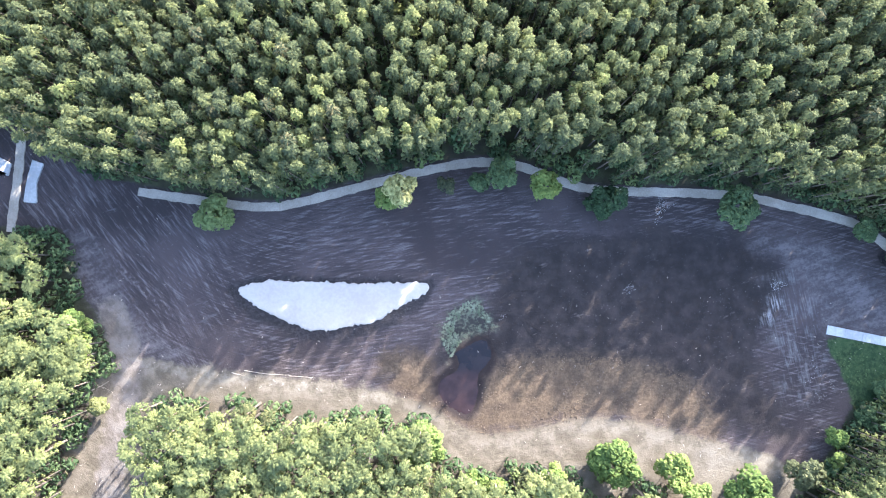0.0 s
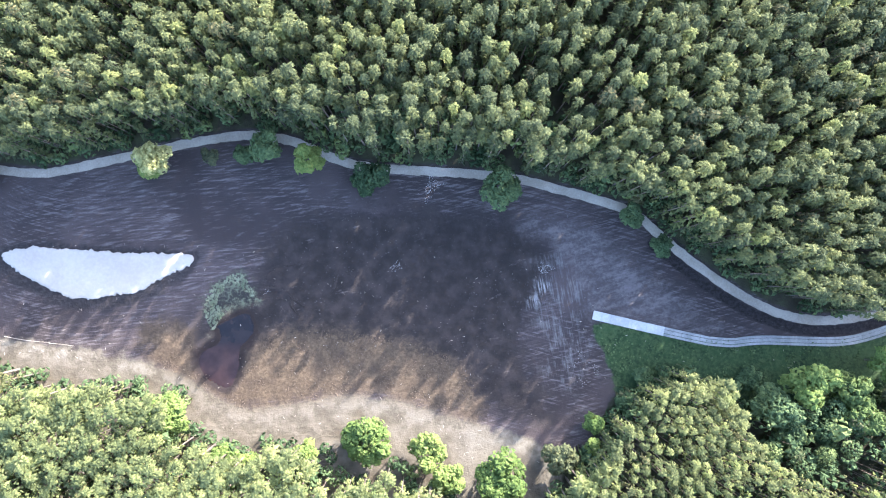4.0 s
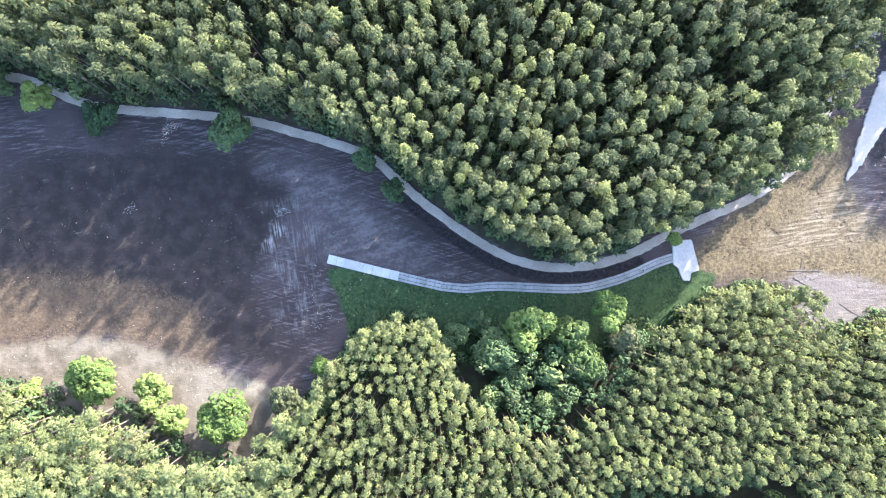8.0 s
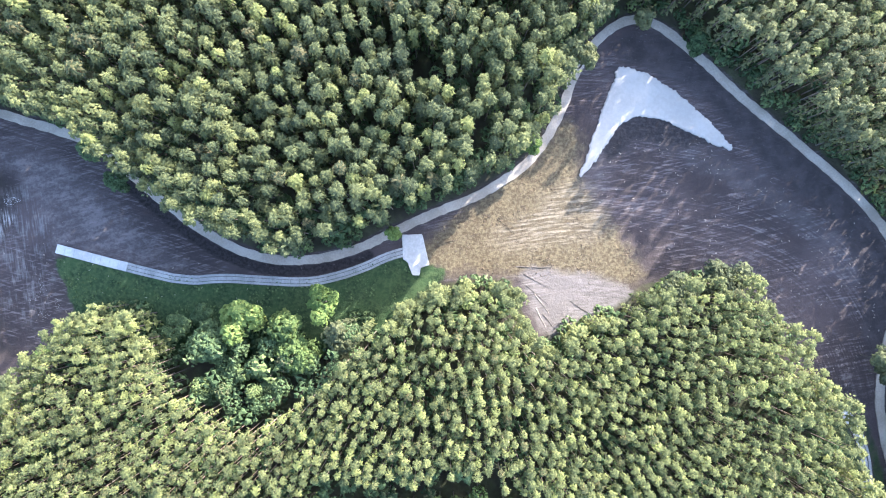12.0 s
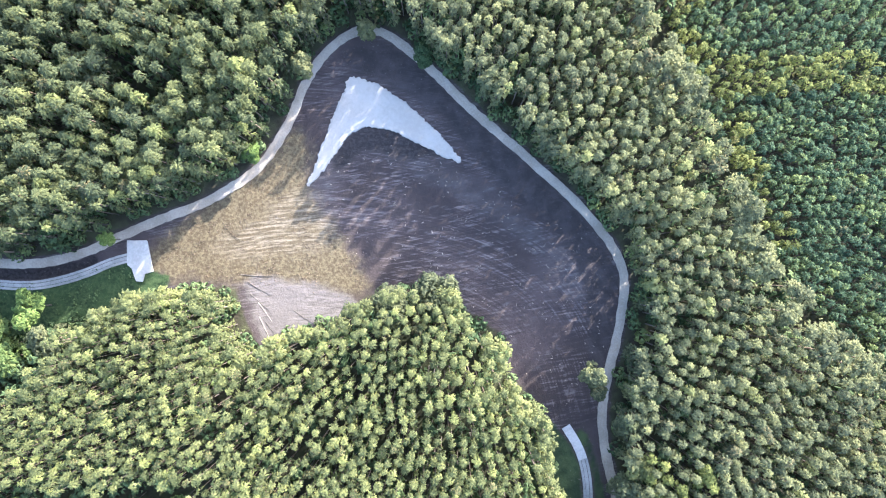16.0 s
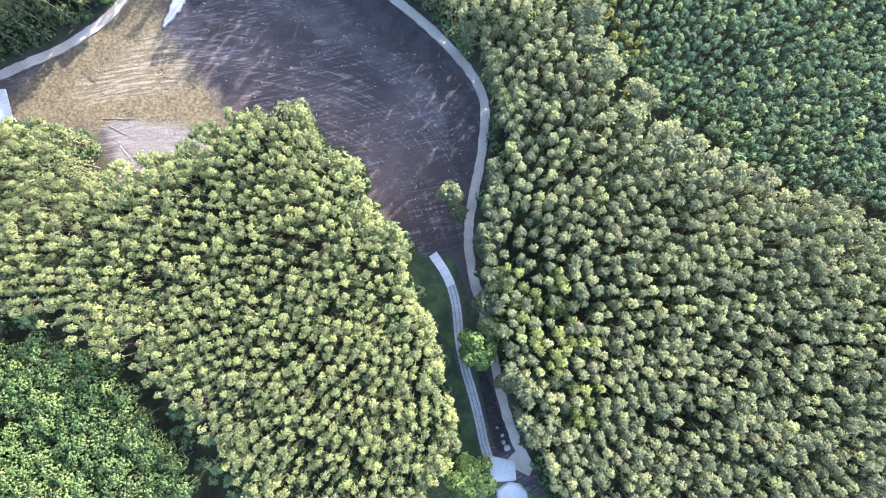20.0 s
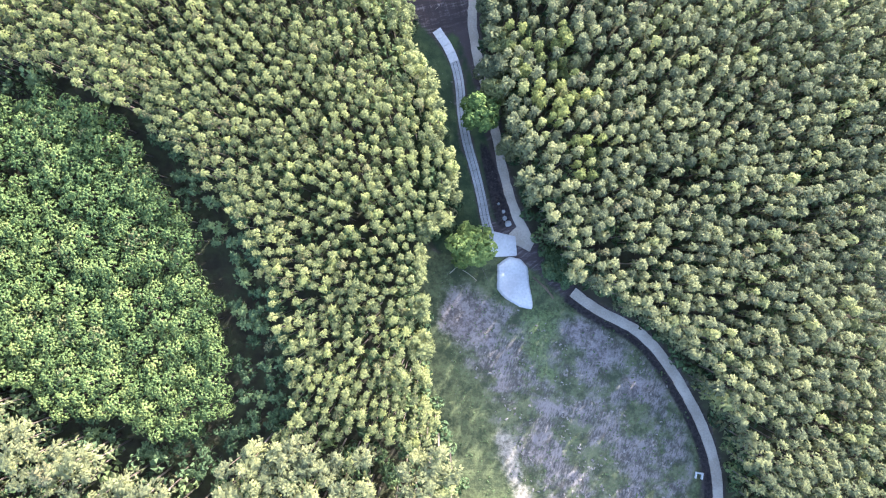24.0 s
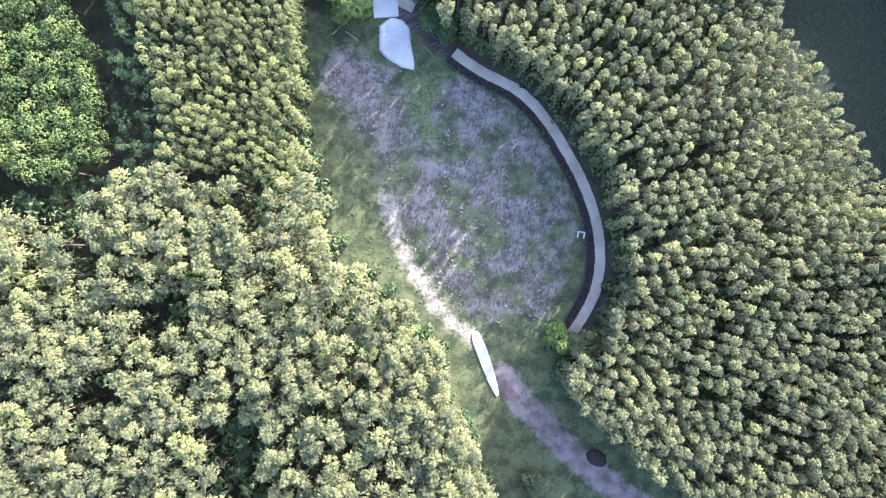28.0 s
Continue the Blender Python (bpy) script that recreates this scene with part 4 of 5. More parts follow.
def planted():
    """All trees of the woods: kind, stand, x, y, scale."""
    out = []
    plain = scattered(-108, 388, -206, 72, 2.36, 1)
    plain = plain[view_area(plain)]
    close = scattered(-108, 262, -206, 0, 2.08, 15)
    in_south = (close[:, 0] < 262) & (close[:, 1] < -14) & view_area(close)
    plain = np.concatenate([plain[((plain[:, 1] < -14) & (plain[:, 0] > 262)) | (plain[:, 1] >= -14) & (plain[:, 0] > 190)], close[in_south], (wide := scattered(-108, 194, -16, 72, 2.78, 2))[(wide[:, 0] < 190) & view_area(wide)]])
    px, py = plain.T
    free = (depth_in(px, py, OPEN) < -1.3) & (depth_in(px, py, MEADOW) < -1.0)
    young, leaf, gap, mixed = (inside(px, py, a) for a in (YOUNG_STAND, LEAF_STAND, GAP_STAND, MIXED_STAND))
    near_young = depth_in(px, py, YOUNG_STAND) > -2.2
    keep = free & ~young & ~leaf & ~gap & ~mixed & ~near_young
    rnd = np.random.RandomState(3)
    keep &= rnd.uniform(size=len(px)) > 0.05
    old = ((py < -120) & (px < 268) | (py < -106) & (px < 183)) | (px < 79) & (py < -20)
    for x, y in plain[keep & ~old]:
        if x < -66 and y < 12:
            if rnd.uniform() < 0.5:
                out.append(("old", "bank", x, y, 0.68))
            continue
        if y > -14 and x < 190 and noise.noise(Vector((x * 0.13, y * 0.13, 9))) < -0.28 and depth_in(np.array([x]), np.array([y]), OPEN)[0] < -9 and rnd.uniform() < 0.4:
            continue
        stand = "north" if y > -4 and x < 190 or (y > -14 and x < 175) else "east" if x > 256 or y > 0 else "south"
        tall = {"north": 1.25 if x < 125 else 1.1, "east": 0.94, "south": 0.91}[stand]
        if 250 < x < 290 and -48 < y < 8:
            tall -= 0.24 * max(0.0, 1 - (x - 254) / 26)
        kind = {"north": "pine", "east": "slim", "south": "small"}[stand]
        if stand == "east" and rnd.uniform() < 0.6 and inside(np.array([x]), np.array([y]), LIME_STAND)[0]:
            stand = "lime"
        elif stand == "east" and y > -22 and x > 250 and depth_in(np.array([x]), np.array([y]), YOUNG_STAND)[0] > -8:
            if rnd.uniform() < 0.35:
                continue
            kind, tall = "old", tall * 0.98
        out.append((kind, stand, x, y, tall))
    under = scattered(-108, 388, -206, 68, 5.0, 16)
    under = under[view_area(under)]
    ux, uy = under.T
    free = (depth_in(ux, uy, OPEN) < -3.5) & (depth_in(ux, uy, MEADOW) < -2.0) & ~inside(ux, uy, YOUNG_STAND) & ~inside(ux, uy, LEAF_STAND) & ~inside(ux, uy, GAP_STAND)
    out += [("under", "low", x, y, rnd.uniform(0.8, 1.4)) for x, y in under[free]]
    for kind, area, step, stand, seed in (("young", YOUNG_STAND, 2.0, "young", 4), ("leaf", LEAF_STAND, 3.0, "leaf", 5), ("low", GAP_STAND, 3.7, "low", 6),
                                          ("old", OLD_STAND, 3.8, "old", 7), ("old", BANK_STAND, 3.3, "bank", 14), ("leaf", MIXED_STAND, 5.2, "mixed", 8), ("shrub", None, 2.3, "shrub", 9)):
        pts = scattered(-108, 388, -206, 72, step, seed)
        pts = pts[view_area(pts)]
        px, py = pts.T
        border = depth_in(px, py, OPEN)
        if kind == "shrub":
            ok = (border < -0.7) & (border > -6) & (np.random.RandomState(12).uniform(size=len(px)) > 0.35)
        else:
            ok = (depth_in(px, py, area) > 0.2) & (border < -1.5)
        if kind == "young":
            lime = ok & (((depth_in(px, py, area) < 6.5) & (py < 60) & (py > 3)) | (line_distance(px, py, LIME_ROW, False)[0] < 4)) & (np.random.RandomState(17).uniform(size=len(px)) > 0.3)
            out += [(kind, "young_lime", x, y, 1.1) for x, y in pts[lime]]
            ok &= ~lime
        if kind == "low":
            ok &= depth_in(px, py, LEAF_STAND) < -1.2
        if stand == "bank":
            out += [(kind, stand, x, y, 0.84) for x, y in pts[(depth_in(px, py, BANK_STAND) > 0) & (border < -1.0)]]
            continue
        if kind == "old":
            ok &= ~inside(px, py, GAP_STAND) & ~inside(px, py, LEAF_STAND)
            thin = np.array([noise.noise(Vector((x * 0.06, y * 0.06, 5))) for x, y in pts])
            gaps = ok & (thin <= -0.25) & (px <= 246)
            out += [("low", "low", x, y, 0.8) for x, y in pts[gaps]]
            ok &= ~gaps
        out += [(kind, stand, x, y, 0.8 if stand in ("mixed", "low") else 1.0) for x, y in pts[ok]]
    return out


TREES = planted()
tree_x, tree_y = np.array([t[2] for t in TREES]), np.array([t[3] for t in TREES])
edge_near = depth_in(tree_x, tree_y, OPEN)
is_pine = np.array([t[0] in ("pine", "slim", "small") and t[1] != "lime" for t in TREES])
order = np.argsort(np.where(is_pine, -edge_near, 1e6))
SINGLE = set(order[:300].tolist())
MATS = {"north": PINE, "east": OLIVE_PINE, "south": SOUTH_PINE, "young": YOUNG_PINE, "leaf": STAND_LEAF, "low": DARK_LEAF, "old": LIT_OLIVE_PINE, "mixed": DARK_LEAF, "shrub": DARK_LEAF, "bank": BANK_PINE, "lime": LIME_PINE, "young_lime": LIME_PINE}
LABELS = {"north": "dense stand of tall green pines", "east": "dense stand of olive green pines", "south": "dense stand of olive green pines painted as if sunlit",
          "young": "close-planted stand of young dark green pines", "leaf": "stand of bright green broadleaf trees", "low": "low dark undergrowth trees in a shaded gap", "old": "open stand of large olive pines, sunlight in their colour", "mixed": "dark green broadleaf trees below the grass strip", "shrub": "dark green shrubs under the forest edge", "lime": "lime green pines among the olive ones", "young_lime": "yellowish young pines along the edge of the plantation", "bank": "olive pines with broad crowns behind the sandy bank, painted as if sunlit"}


def build_woods():
    """Each stand in two meshes, crowns and trunks; the trees at the edge of the clearings come singly."""
    rnd = np.random.RandomState(11)
    heaps = {s: ([], [], [], [], []) for s in MATS}
    counts = {s: [0, 0] for s in MATS}
    singles = []
    for k, (kind, stand, x, y, tall) in enumerate(TREES):
        if k in SINGLE:
            kind = "edge"
        which = rnd.randint(len(KINDS[kind]))
        a, sz, sr, tone = rnd.uniform(0, 2 * math.pi), tall * (1.05 - (0.24 if stand in ("north", "leaf") else 0.16) * rnd.uniform() ** 1.6), rnd.uniform(0.8, 1.3 if stand in ("north", "old", "bank") else 1.2), rnd.uniform()
        if k in SINGLE:
            singles.append((stand, which, x, y, a, sz, sr))
            continue
        (cv, cf), (tv, tf) = KINDS[kind][which]
        c, s = math.cos(a) * sr, math.sin(a) * sr
        turn = np.array([(c, s, 0), (-s, c, 0), (0, 0, sz)])
        heap, n = heaps[stand], counts[stand]
        heap[0].append(cv @ turn + (x, y, -0.2))
        heap[1].append(cf + n[0])
        heap[2].append(np.full(len(cv), tone))
        heap[3].append(tv @ turn + (x, y, -0.2))
        heap[4].append(tf + n[1])
        n[0] += len(cv)
        n[1] += len(tv)
    for stand, (cv, cf, tone, tv, tf) in heaps.items():
        if not cv:
            continue
        name = {"leaf": "broadleaf_stand", "mixed": "broadleaf_stand", "low": "undergrowth", "shrub": "shrubs"}.get(stand, "pine_stand")
        base = tagged(new(name), LABELS[stand], "forest", kind="stuff")
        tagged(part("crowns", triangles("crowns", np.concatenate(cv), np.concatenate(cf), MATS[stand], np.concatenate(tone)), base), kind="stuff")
        tagged(part("trunks", triangles("trunks", np.concatenate(tv), np.concatenate(tf), BARK), base), kind="stuff")
    first = {}
    for stand, which, x, y, a, sz, sr in singles:
        m = Matrix.Translation((x, y, -0.2)) @ Matrix.Rotation(a, 4, "Z") @ Matrix.Diagonal((sr, sr, sz, 1))
        if (stand, which) in first:
            model = first[stand, which]
            copy_thing(model, m @ Matrix.Diagonal((*(1 / v for v in model.scale), 1)))
            continue
        (cv, cf), (tv, tf) = KINDS["edge"][which]
        tree = tagged(new("pine_tree"), "tall pine with low branches at the clearing's edge", "tree", "pines along the clearing")
        part("trunk", triangles("trunk", tv, tf, BARK), tree)
        part("crown", triangles("crown", cv, cf, MATS[stand], None), tree)
        tree.matrix_basis = m
        first[stand, which] = tree


build_woods()


def far_woods():
    """Forest added beyond the planted stands, mostly unseen: plain ragged crowns, blocking low sun."""
    pts = scattered(-190, 470, -290, 150, 4.9, 31)
    px, py = pts.T
    ok = ~view_area(pts)
    ok &= (depth_in(px, py, OPEN) < -2) & (depth_in(px, py, MEADOW) < -2)
    rnd = np.random.RandomState(32)
    verts, tris, tone, n = [], [], [], 0
    small = inside(px, py, YOUNG_STAND)
    for (x, y), short in zip(pts[ok], small[ok]):
        top, r = rnd.uniform(15, 19) * (0.52 if short else 1.0), rnd.uniform(2.7, 3.6)
        a = np.arange(6) * math.pi / 3 + rnd.uniform(0, 1)
        rr = r * rnd.uniform(0.7, 1.25, 6)
        # crown bottoms near the ground, so that no sun passes beneath
        low = np.stack([x + np.cos(a) * rr, y + np.sin(a) * rr, rnd.uniform(2.0, 5.0, 6)], 1)
        high = np.stack([x + np.cos(a + 0.5) * rr * 0.6, y + np.sin(a + 0.5) * rr * 0.6, top - rnd.uniform(0.8, 2.5, 6)], 1)
        verts += [low, high, [(x, y, top)]]
        for k in range(6):
            j = (k + 1) % 6
            tris += [(n + k, n + j, n + 6 + k), (n + j, n + 6 + j, n + 6 + k), (n + 6 + k, n + 6 + j, n + 12)]
        tone.append(np.full(13, rnd.uniform()))
        n += 13
    me = triangles("far_woods", np.concatenate(verts), np.array(tris), OLIVE_PINE, np.concatenate(tone))
    return tagged(new("far_woods", me), "olive green pine woods added beyond view", "forest", kind="stuff")


far_woods()


def lobed_crown(top, low, radius, size):
    """A leafy crown of several uneven lobes, each set with leaf rosettes."""
    verts, faces = [], []
    lobes = [(0, 0, low + (top - low) * 0.55, 0.78)]
    for k in range(int(5 + radius)):
        a, u = k * 2.4 + RND.uniform(-0.5, 0.5), RND.uniform(0.15, 0.75)
        away = radius * RND.uniform(0.45, 0.75)
        lobes.append((math.cos(a) * away, math.sin(a) * away, low + (top - low) * u, RND.uniform(0.34, 0.5)))
    for x, y, z, f in lobes:
        r = radius * f
        for _ in range(int(12 + 11.5 * (r / size) ** 1.4)):
            way = RND.normal(size=3)
            way /= np.linalg.norm(way)
            way[2] = abs(way[2]) * 0.9 - 0.15
            c = np.array([x, y, z]) + way * (r, r, min(r * 1.1, (top - low) * 0.4)) * RND.uniform(0.75, 1.1)
            faces.append(STAR_FACES + (2 * POINTS + 1) * len(verts))
            verts.append(tuft(c, way + (0, 0, 0.3) + RND.normal(0, 0.25, 3), size * RND.uniform(0.7, 1.3)))
    return np.concatenate(verts), np.concatenate(faces)


def broadleaf(x, y, top, radius, mat, label, bare=0.15, name="broadleaf_tree", category="tree"):
    """A single leafy tree or bush with a trunk and a crown of many clumps."""
    tree = tagged(new(name), label, category)
    tv, tf = trunk_arrays(top * 0.8, 0.05 + 0.02 * top / 2)
    part("trunk", triangles("trunk", tv, tf, BARK), tree)
    cv, cf = lobed_crown(top, top * bare, radius * 1.12, 0.42 + 0.05 * radius)
    part("crown", triangles("crown", cv, cf, mat, None), tree)
    tree.location = (x, y, -0.2)
    return tree


OVER = "broad olive green tree leaning over the path"
GREEN, DEEP, PALE, LIME = "bright green leafy tree at the clearing's edge", "dark green bush beside the path", "pale yellowish leafy tree beside the path", "lime green bush on the bank"
for x, y, top, radius, mat, label, bare, name in (
        (-45.6, 12.0, 8, 3.5, DARK_LEAF, DEEP, 0.1, "bush"), (-7.3, 16.6, 15.5, 3.0, PALE_LEAF, PALE, 0.4, "broadleaf_tree"), (-10.2, 15.2, 8, 2.3, LEAF, GREEN, 0.15, "bush"),
        (2.1, 18.1, 6, 1.7, OLIVE_PINE, "small grey-green pine beside the path", 0.15, "bush"), (9, 18.5, 6.5, 1.9, DARK_LEAF, DEEP, 0.1, "bush"),
        (13.4, 20.5, 9.5, 3.0, DARK_LEAF, DEEP, 0.1, "bush"), (22.5, 17.6, 9.5, 2.8, LEAF, GREEN, 0.15, "bush"), (35.3, 14.6, 7.5, 3.3, DARK_LEAF, DEEP, 0.1, "bush"),
        (61.9, 13.4, 9, 3.7, DARK_LEAF, DEEP, 0.1, "bush"), (89.4, 8.2, 5, 2.3, DARK_LEAF, DEEP, 0.1, "bush"), (95.8, 2.2, 6, 2.2, DARK_LEAF, DEEP, 0.1, "bush"),
        (-3.7, -34.4, 14, 4.4, LEAF, GREEN, 0.2, "broadleaf_tree"), (7.4, -43.4, 6, 2.4, LEAF, LIME, 0.1, "bush"), (12, -44.2, 6, 2.0, LEAF, LIME, 0.1, "bush"),
        (18.1, -43, 7, 2.2, OLIVE_PINE, "small olive green pine on the bank", 0.1, "bush"), (23.8, -42.1, 7, 2.2, LEAF, LIME, 0.1, "bush"),
        (36, -39.4, 8, 4.6, LEAF, "round bright green bush on the sandy bank", 0.08, "bush"), (48.9, -40.6, 7, 3.4, LEAF, "round bright green bush on the sandy bank", 0.08, "bush"),
        (52.8, -46.3, 7, 3.2, LEAF, LIME, 0.1, "bush"), (63.6, -46.0, 8, 4.6, LEAF, "round bright green bush on the sandy bank", 0.08, "bush"),
        (82.5, -34.6, 5, 1.9, LEAF, LIME, 0.1, "bush"), (82.4, -39.4, 6, 1.7, LEAF, LIME, 0.1, "bush"), (75.6, -41.9, 7, 3.0, OLIVE_PINE, LIME, 0.1, "bush"),
        (-69.6, -27.1, 6, 1.8, OLIVE_PINE, "small leaning pine beside the sandy track", 0.1, "bush"), (-73, -9.5, 12, 2.6, LEAF, GREEN, 0.3, "broadleaf_tree"),
        (-71.5, -14.3, 12, 2.3, LEAF, GREEN, 0.3, "broadleaf_tree"),
        (124.5, -24.3, 14, 4.0, LEAF, GREEN, 0.25, "broadleaf_tree"), (140.1, -20.3, 13, 3.2, LEAF, GREEN, 0.25, "broadleaf_tree"),
        (117.5, -29.7, 14, 3.7, DARK_LEAF, GREEN, 0.25, "broadleaf_tree"), (132.5, -25.5, 13, 3.3, STAND_LEAF, GREEN, 0.25, "broadleaf_tree"), (135, -31, 12, 4.0, STAND_LEAF, GREEN, 0.2, "broadleaf_tree"),
        (144.1, -27.3, 13, 3.1, OLIVE_PINE, GREEN, 0.25, "broadleaf_tree"), (128.3, -34.2, 9, 2.8, DARK_LEAF, GREEN, 0.2, "broadleaf_tree"), (122, -36, 9, 3.0, DARK_LEAF, GREEN, 0.2, "broadleaf_tree"),
        (109.5, -27.4, 5, 2.6, DARK_LEAF, DEEP, 0.1, "bush"), (114.5, -25, 4, 2.4, DARK_LEAF, DEEP, 0.1, "bush"), (89.6, -30.6, 5, 2.2, DARK_LEAF, DEEP, 0.1, "bush"),
        (93, -25, 3.5, 2.0, DARK_LEAF, DEEP, 0.1, "bush"), (129, -40, 8, 3.0, DARK_LEAF, GREEN, 0.2, "broadleaf_tree"), (118, -39.5, 8, 2.6, DARK_LEAF, GREEN, 0.2, "broadleaf_tree"),
        (153.3, -5.6, 9, 1.3, LEAF, GREEN, 0.3, "broadleaf_tree"), (201.6, 40.4, 9, 1.8, OLIVE_PINE, PALE, 0.3, "broadleaf_tree"), (190, 31.4, 13, 2.0, OLIVE_PINE, PALE, 0.4, "broadleaf_tree"),
        (219.6, -12.2, 14, 4.3, OLIVE_PINE, "broad olive green tree at the clearing's edge", 0.2, "broadleaf_tree"), (211, -15.2, 13, 3.8, OLIVE_PINE, "broad olive green tree at the clearing's edge", 0.2, "broadleaf_tree"),
        (252.0, -25.6, 12, 2.3, OLIVE_PINE, "lone olive green tree beside the path", 0.35, "broadleaf_tree"), (253.7, -28.8, 9, 1.7, OLIVE_PINE, "lone olive green tree beside the path", 0.3, "broadleaf_tree"),
        (213.6, 36.6, 7, 1.9, DARK_LEAF, DEEP, 0.1, "bush"), (180, 13.9, 8, 1.9, LEAF, GREEN, 0.3, "broadleaf_tree"),
        (257.6, -82.4, 10, 4.0, LEAF, "round bright green tree beside the slab platform", 0.15, "broadleaf_tree"), (258.4, -56.4, 14, 3.9, LEAF, "broad green tree over the channel", 0.25, "broadleaf_tree"),
        (259.6, -46.9, 14, 2.5, OLIVE_PINE, OVER, 0.3, "broadleaf_tree"), (260.9, -51.6, 14, 2.4, SOUTH_PINE, OVER, 0.3, "broadleaf_tree"),
        (264.6, -62.2, 13, 2.3, OLIVE_PINE, OVER, 0.3, "broadleaf_tree"), (262.2, -42.6, 14, 2.6, SOUTH_PINE, OVER, 0.3, "broadleaf_tree"), (259.2, -34.8, 13, 2.4, OLIVE_PINE, OVER, 0.3, "broadleaf_tree"),
        (274.8, -85.6, 7, 2.8, DARK_LEAF, DEEP, 0.1, "bush"), (277.4, -88, 7, 2.0, DARK_LEAF, DEEP, 0.1, "bush"), (302.3, -149.4, 6, 2.6, LEAF, GREEN, 0.1, "bush"),
        (307.6, -150.6, 10, 3.0, OLIVE_PINE, "broad olive green tree at the path's end", 0.2, "broadleaf_tree"), (297.8, -178.8, 5, 2.0, OLIVE_PINE, LIME, 0.1, "bush"),
        (230.6, -138.6, 13, 2.9, LEAF, GREEN, 0.25, "broadleaf_tree"), (232, -150.2, 13, 2.6, LEAF, GREEN, 0.25, "broadleaf_tree")):
    broadleaf(x, y, top, radius, mat, label, bare, name, "bush" if name == "bush" else "tree")


# ---- loose pieces on the ground ----
def litter(name, count, area, low, high, mat, label, category, flat=0.5, long=1.0, seed=1, clumped=True):
    """Many small lumps or splinters strewn over an area."""
    rnd = np.random.RandomState(seed)
    xs, ys = [p[0] for p in area], [p[1] for p in area]
    px, py = rnd.uniform(min(xs), max(xs), count * 4), rnd.uniform(min(ys), max(ys), count * 4)
    ok = np.nonzero(inside(px, py, area) & (depth_in(px, py, OPEN) > 0.5) & ~inside(px, py, SAND_OVAL) & ~inside(px, py, SAND_HORN))[0][:count]
    box = np.array([(-1, -1, -1), (1, -1, -1), (1, 1, -1), (-1, 1, -1), (-0.6, -0.6, 1), (0.6, -0.6, 1), (0.6, 0.6, 1), (-0.6, 0.6, 1)])
    tris = np.array([(4, 5, 6), (4, 6, 7), (0, 1, 5), (0, 5, 4), (1, 2, 6), (1, 6, 5), (2, 3, 7), (2, 7, 6), (3, 0, 4), (3, 4, 7)])
    if clumped:
        ok = np.array([k for k in ok if noise.noise(Vector((px[k] * 0.22, py[k] * 0.22, seed))) > -0.02])
    if not len(ok):
        return None
    verts, faces = [], []
    for n, k in enumerate(ok):
        a, s = rnd.uniform(0, 6.3), rnd.uniform(low, high)
        v = box * rnd.uniform(0.7, 1.2, (8, 3)) * (s * long, s, s * flat)
        verts.append(v @ np.array([(math.cos(a), math.sin(a), 0), (-math.sin(a), math.cos(a), 0), (0, 0, 1)]) + (px[k], py[k], -0.16))
        faces.append(tris + 8 * n)
    return tagged(new(name, triangles(name, np.concatenate(verts), np.concatenate(faces), mat)), label, category, kind="stuff")


litter("soil_clods", 2600, BROWN_BANK, 0.03, 0.11, CLOD, "brown peat clods strewn along the bank", "clods", 0.7, 1.3, 21)
litter("soil_clods", 1800, BROWN_FAN, 0.04, 0.12, CLOD, "brown clods strewn over the bank", "clods", 0.7, 1.3, 22)
litter("wood_splinters", 420, SAND_BANK, 0.015, 0.04, DRY_WOOD, "bleached wood splinters on the sand", "debris", 0.8, 9.0, 23)
litter("wood_splinters", 380, offset(GUIDE_WEST, 16) + offset(GUIDE_WEST, -16)[::-1], 0.015, 0.04, DRY_WOOD, "bleached wood splinters on dark soil", "debris", 0.8, 6.0, 24)
litter("wood_splinters", 560, [(188, 20), (215, 18), (250, 2), (256, -20), (250, -34), (238, -28), (215, -8), (196, -4)], 0.015, 0.04, DRY_WOOD, "bleached wood splinters on dark soil", "debris", 0.8, 6.0, 25)


# ---- small fixtures ----
tagged(new("gravel_apron", sheet("gravel_apron", [(265.6, -79.4), (268.7, -76.6), (271, -80.8), (270, -83), (266.8, -81.4)], 0.07, -0.5, GRAVEL, 0.06, 0.4, 31)), "gravel apron joining path and platform", "path", kind="structure")
tagged(new("path", ribbon("path", [(270.9, -88.2), (273.7, -90.5), (275.4, -92.6)], 0.4, 0.0, -0.5, CLOD, 0.8, 0.06, 32)), "narrow strip of brown gravel", "path", kind="structure")
PIT = smooth([(309.2, -174.1), (311, -172.2), (313.6, -173.7), (314, -175.8), (311.4, -176.3)], True)
tagged(new("soil_heap", sheet("soil_heap", PIT, 0.15, -0.5, DARK_SOIL, 0.15, 0.4, 33, 0.35)), "low heap of black soil on the dirt road", "soil heap")


def bar_mesh(name, sx, sy, sz, mat, bevel=0.03):
    bm = bmesh.new()
    bmesh.ops.create_cube(bm, size=1, matrix=Matrix.Diagonal((sx, sy, sz, 1)))
    bmesh.ops.bevel(bm, geom=bm.edges[:], offset=bevel, segments=1, affect="EDGES")
    me = bpy.data.meshes.new(name)
    bm.to_mesh(me)
    bm.free()
    me.materials.append(mat)
    return me


outlet = tagged(new("outlet_frame"), "small pale concrete outlet frame in the ditch", "outlet")
outlet.matrix_basis = pose(307.0, -128.0, -0.2, 0, 0, -8)
for name, x, y, sx, sy in (("side_wall", -0.65, -0.3, 0.28, 1.1), ("side_wall", 0.65, -0.3, 0.28, 1.1), ("head_wall", 0, 0.35, 1.58, 0.28)):
    part(name, bar_mesh(name, sx, sy, 0.8, PALE_SLAB), outlet).location = (x, y, 0.3)


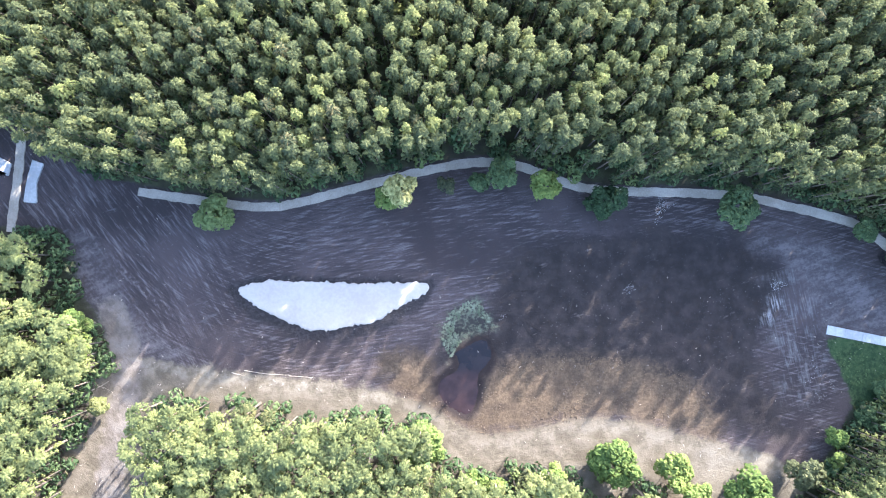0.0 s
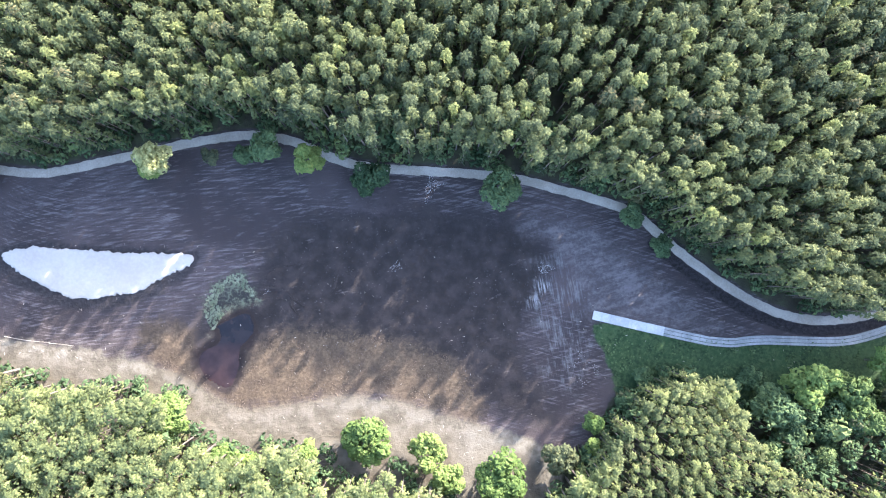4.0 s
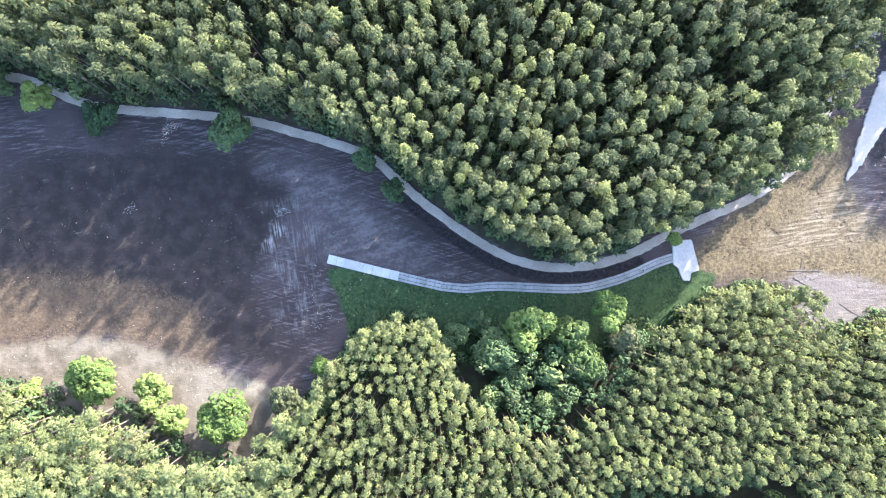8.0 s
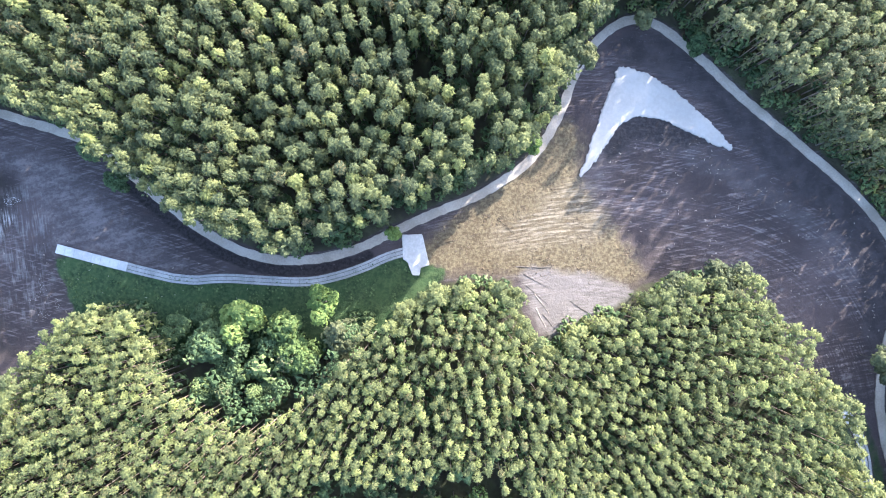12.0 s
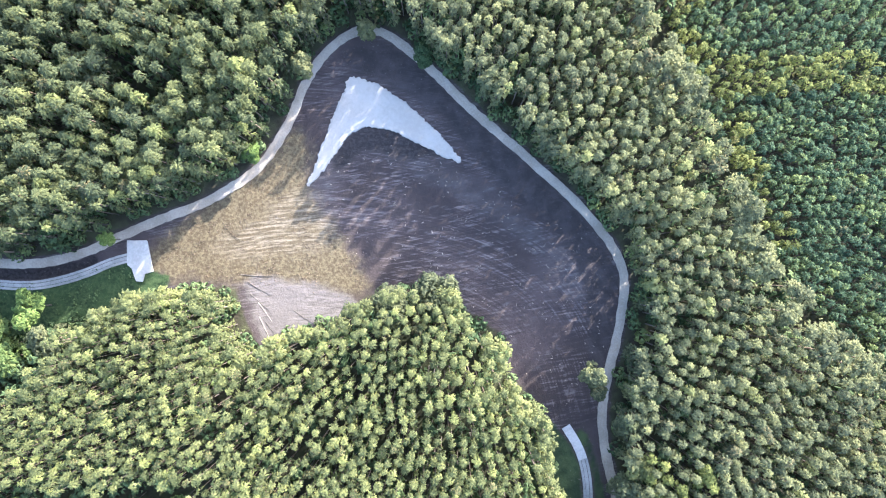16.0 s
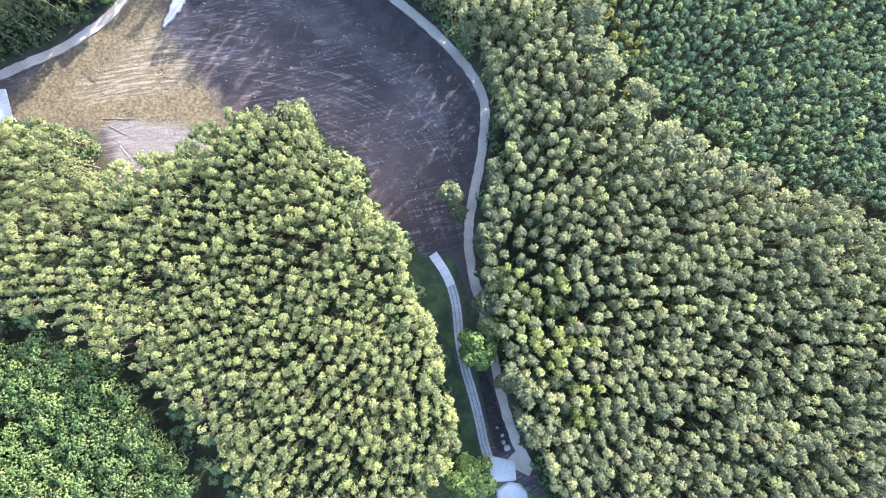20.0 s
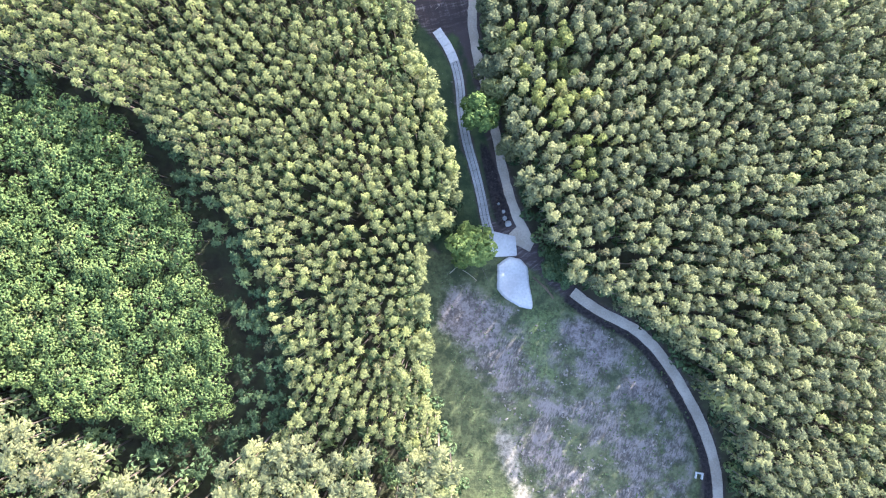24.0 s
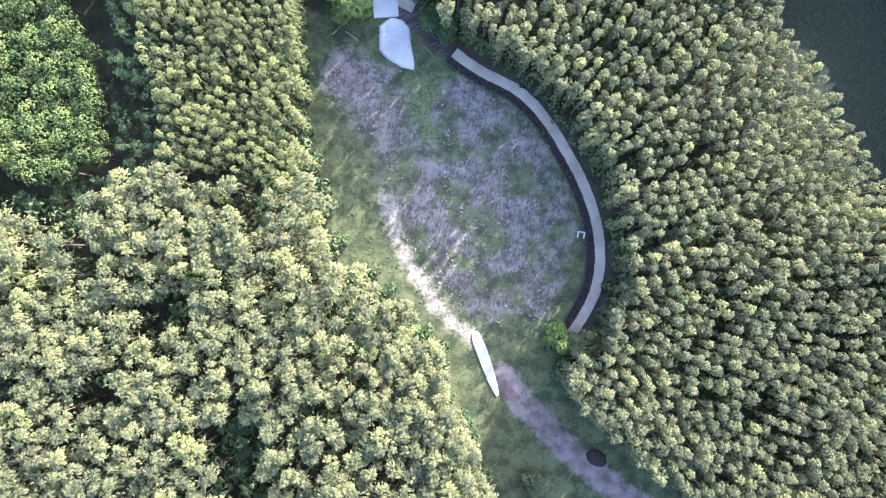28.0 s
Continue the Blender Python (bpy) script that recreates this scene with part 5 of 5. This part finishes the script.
def boulder(x, y, size, label, seed):
    rnd = random.Random(seed)
    bm = bmesh.new()
    bmesh.ops.create_icosphere(bm, subdivisions=2, radius=size)
    for v in bm.verts:
        v.co *= 1 + 0.3 * noise.noise(v.co * (1.4 / size) + Vector((seed, 0, 0)))
        v.co.z *= 0.7
    me = bpy.data.meshes.new("boulder")
    bm.to_mesh(me)
    bm.free()
    me.materials.append(STONE)
    ob = tagged(new("boulder", me), label, "boulder", "boulders by the channel")
    ob.matrix_basis = pose(x, y, size * 0.2 - 0.6, 0, 0, rnd.uniform(0, 360))


for k, (x, y, size) in enumerate(((265.4, -77.3, 0.75), (264.6, -76.2, 0.5), (264.3, -74.8, 0.4), (263.2, -73.2, 0.3))):
    boulder(x, y, size, "pale boulder beside the stone channel", k + 3)


def log(x, y, angle, length, thick, mat, label, seed):
    """A felled stem: tapered, a little bent, with stubs of branches."""
    thick *= 0.6
    rnd = random.Random(seed)
    verts, faces, n, rings = [], [], 7, 6
    bend = rnd.uniform(-0.05, 0.05) * length
    for j in range(rings + 1):
        f = j / rings
        r = thick * (1 - 0.55 * f)
        for k in range(n):
            a = k / n * 2 * math.pi
            verts.append((f * length, bend * math.sin(f * 3) + math.cos(a) * r, thick * 0.8 + math.sin(a) * r))
    for j in range(rings):
        for k in range(n):
            faces.append((j * n + k, j * n + (k + 1) % n, (j + 1) * n + (k + 1) % n, (j + 1) * n + k))
    faces += [tuple(range(n))[::-1], tuple(range(rings * n, rings * n + n))]
    thing = tagged(new("log"), label, "log", "felled stems")
    thing.matrix_basis = pose(x, y, -0.2, 0, 0, angle)
    part("stem", mesh_from("stem", verts, faces, mat), thing)
    for j in range(4):
        f, side = rnd.uniform(0.3, 0.95), rnd.choice((-1, 1))
        long, r = rnd.uniform(0.4, 1.0), thick * 0.25
        bx, by = f * length, bend * math.sin(f * 3)
        tip = (bx + long * 0.7, by + side * long, thick * 1.2)
        v = [(bx - r, by, thick), (bx + r, by, thick), (bx, by, thick + r), tip]
        part("branch", mesh_from("branch", v, [(0, 1, 3), (1, 2, 3), (2, 0, 3), (0, 2, 1)], mat), thing)


for k, (x, y, angle, length, thick, mat) in enumerate((
        (-72.7, -24.4, 28, 4.6, 0.14, DRY_WOOD), (-71.5, -23.2, -20, 3.2, 0.1, DRY_WOOD), (-43.1, -20.7, -14, 3.0, 0.1, DRY_WOOD), (-40.4, -20.3, -6, 9.5, 0.12, DRY_WOOD),
        (-31, -21.5, -5, 5.5, 0.1, DRY_WOOD), (-70.5, -27, 55, 3.6, 0.1, BARK), (178.8, -11.0, 2, 7.5, 0.16, BARK), (180.5, -12.4, -25, 5.5, 0.12, BARK), (181.2, -14.8, -38, 6.0, 0.12, BARK),
        (183.0, -16.5, -50, 5.0, 0.11, DRY_WOOD), (183.5, -19.5, -60, 4.6, 0.12, DRY_WOOD), (185.0, -20.6, -48, 4.0, 0.1, BARK), (190.5, -17.5, -30, 5.0, 0.1, BARK),
        (253.5, -88.2, 50, 4.0, 0.1, DRY_WOOD), (256.2, -87.4, -35, 3.6, 0.1, DRY_WOOD), (260.2, -86.8, -60, 3.4, 0.1, BARK))):
    log(x, y, angle, length, thick, mat, "bleached felled stem lying on the ground" if mat is DRY_WOOD else "dark felled stem lying on the ground", k + 1)

def round_area(x, y, r):
    rnd = random.Random(x * 7 + y)
    return [(x + r * rnd.uniform(0.2, 1.6) * math.cos(a * 0.7), y + r * rnd.uniform(0.2, 1.6) * math.sin(a * 0.7)) for a in range(9)]


PEBBLE = earth("pale_rubble", (0.25, 0.24, 0.23), (0.42, 0.41, 0.4), 2.0, 0.02)
for k, (x, y, r, count) in enumerate(((47.5, 14.6, 2.6, 150), (46.6, 11.5, 1.2, 50), (41, -4, 1.3, 60), (72.2, -4.2, 2.0, 90), (80.5, -23.5, 4.0, 160), (12.5, -9.5, 1.6, 40), (190.5, -24.0, 2.5, 60))):
    litter("rubble", count, round_area(x, y, r), 0.02, 0.055, PEBBLE, "pale rubble scattered on dark soil", "rubble", 0.6, 1.4, 40 + k)
litter("green_scum", 620, ALGAE, 0.07, 0.28, earth("dry_scum", (0.055, 0.068, 0.04), (0.125, 0.142, 0.098), 2.0, 0.02), "pale green tufts round the pool", "plants", 0.4, 1.2, 60)
WEED = earth("weed_green", (0.03, 0.05, 0.018), (0.075, 0.105, 0.04), 2.0, 0.03)
litter("weed_tufts", 900, GRASS, 0.08, 0.22, WEED, "green weed tufts in the grass strip", "weeds", 0.9, 1.1, 61)
litter("weed_tufts", 3800, BASIN_SOUTH, 0.06, 0.2, WEED, "green weed tufts in the southern basin", "weeds", 0.9, 1.1, 62)
litter("straw_tufts", 900, STRAW, 0.08, 0.24, earth("dry_straw", (0.1, 0.09, 0.08), (0.17, 0.155, 0.14), 3.0, 0.03), "bleached straw tufts in the southern basin", "straw", 0.5, 1.8, 63)
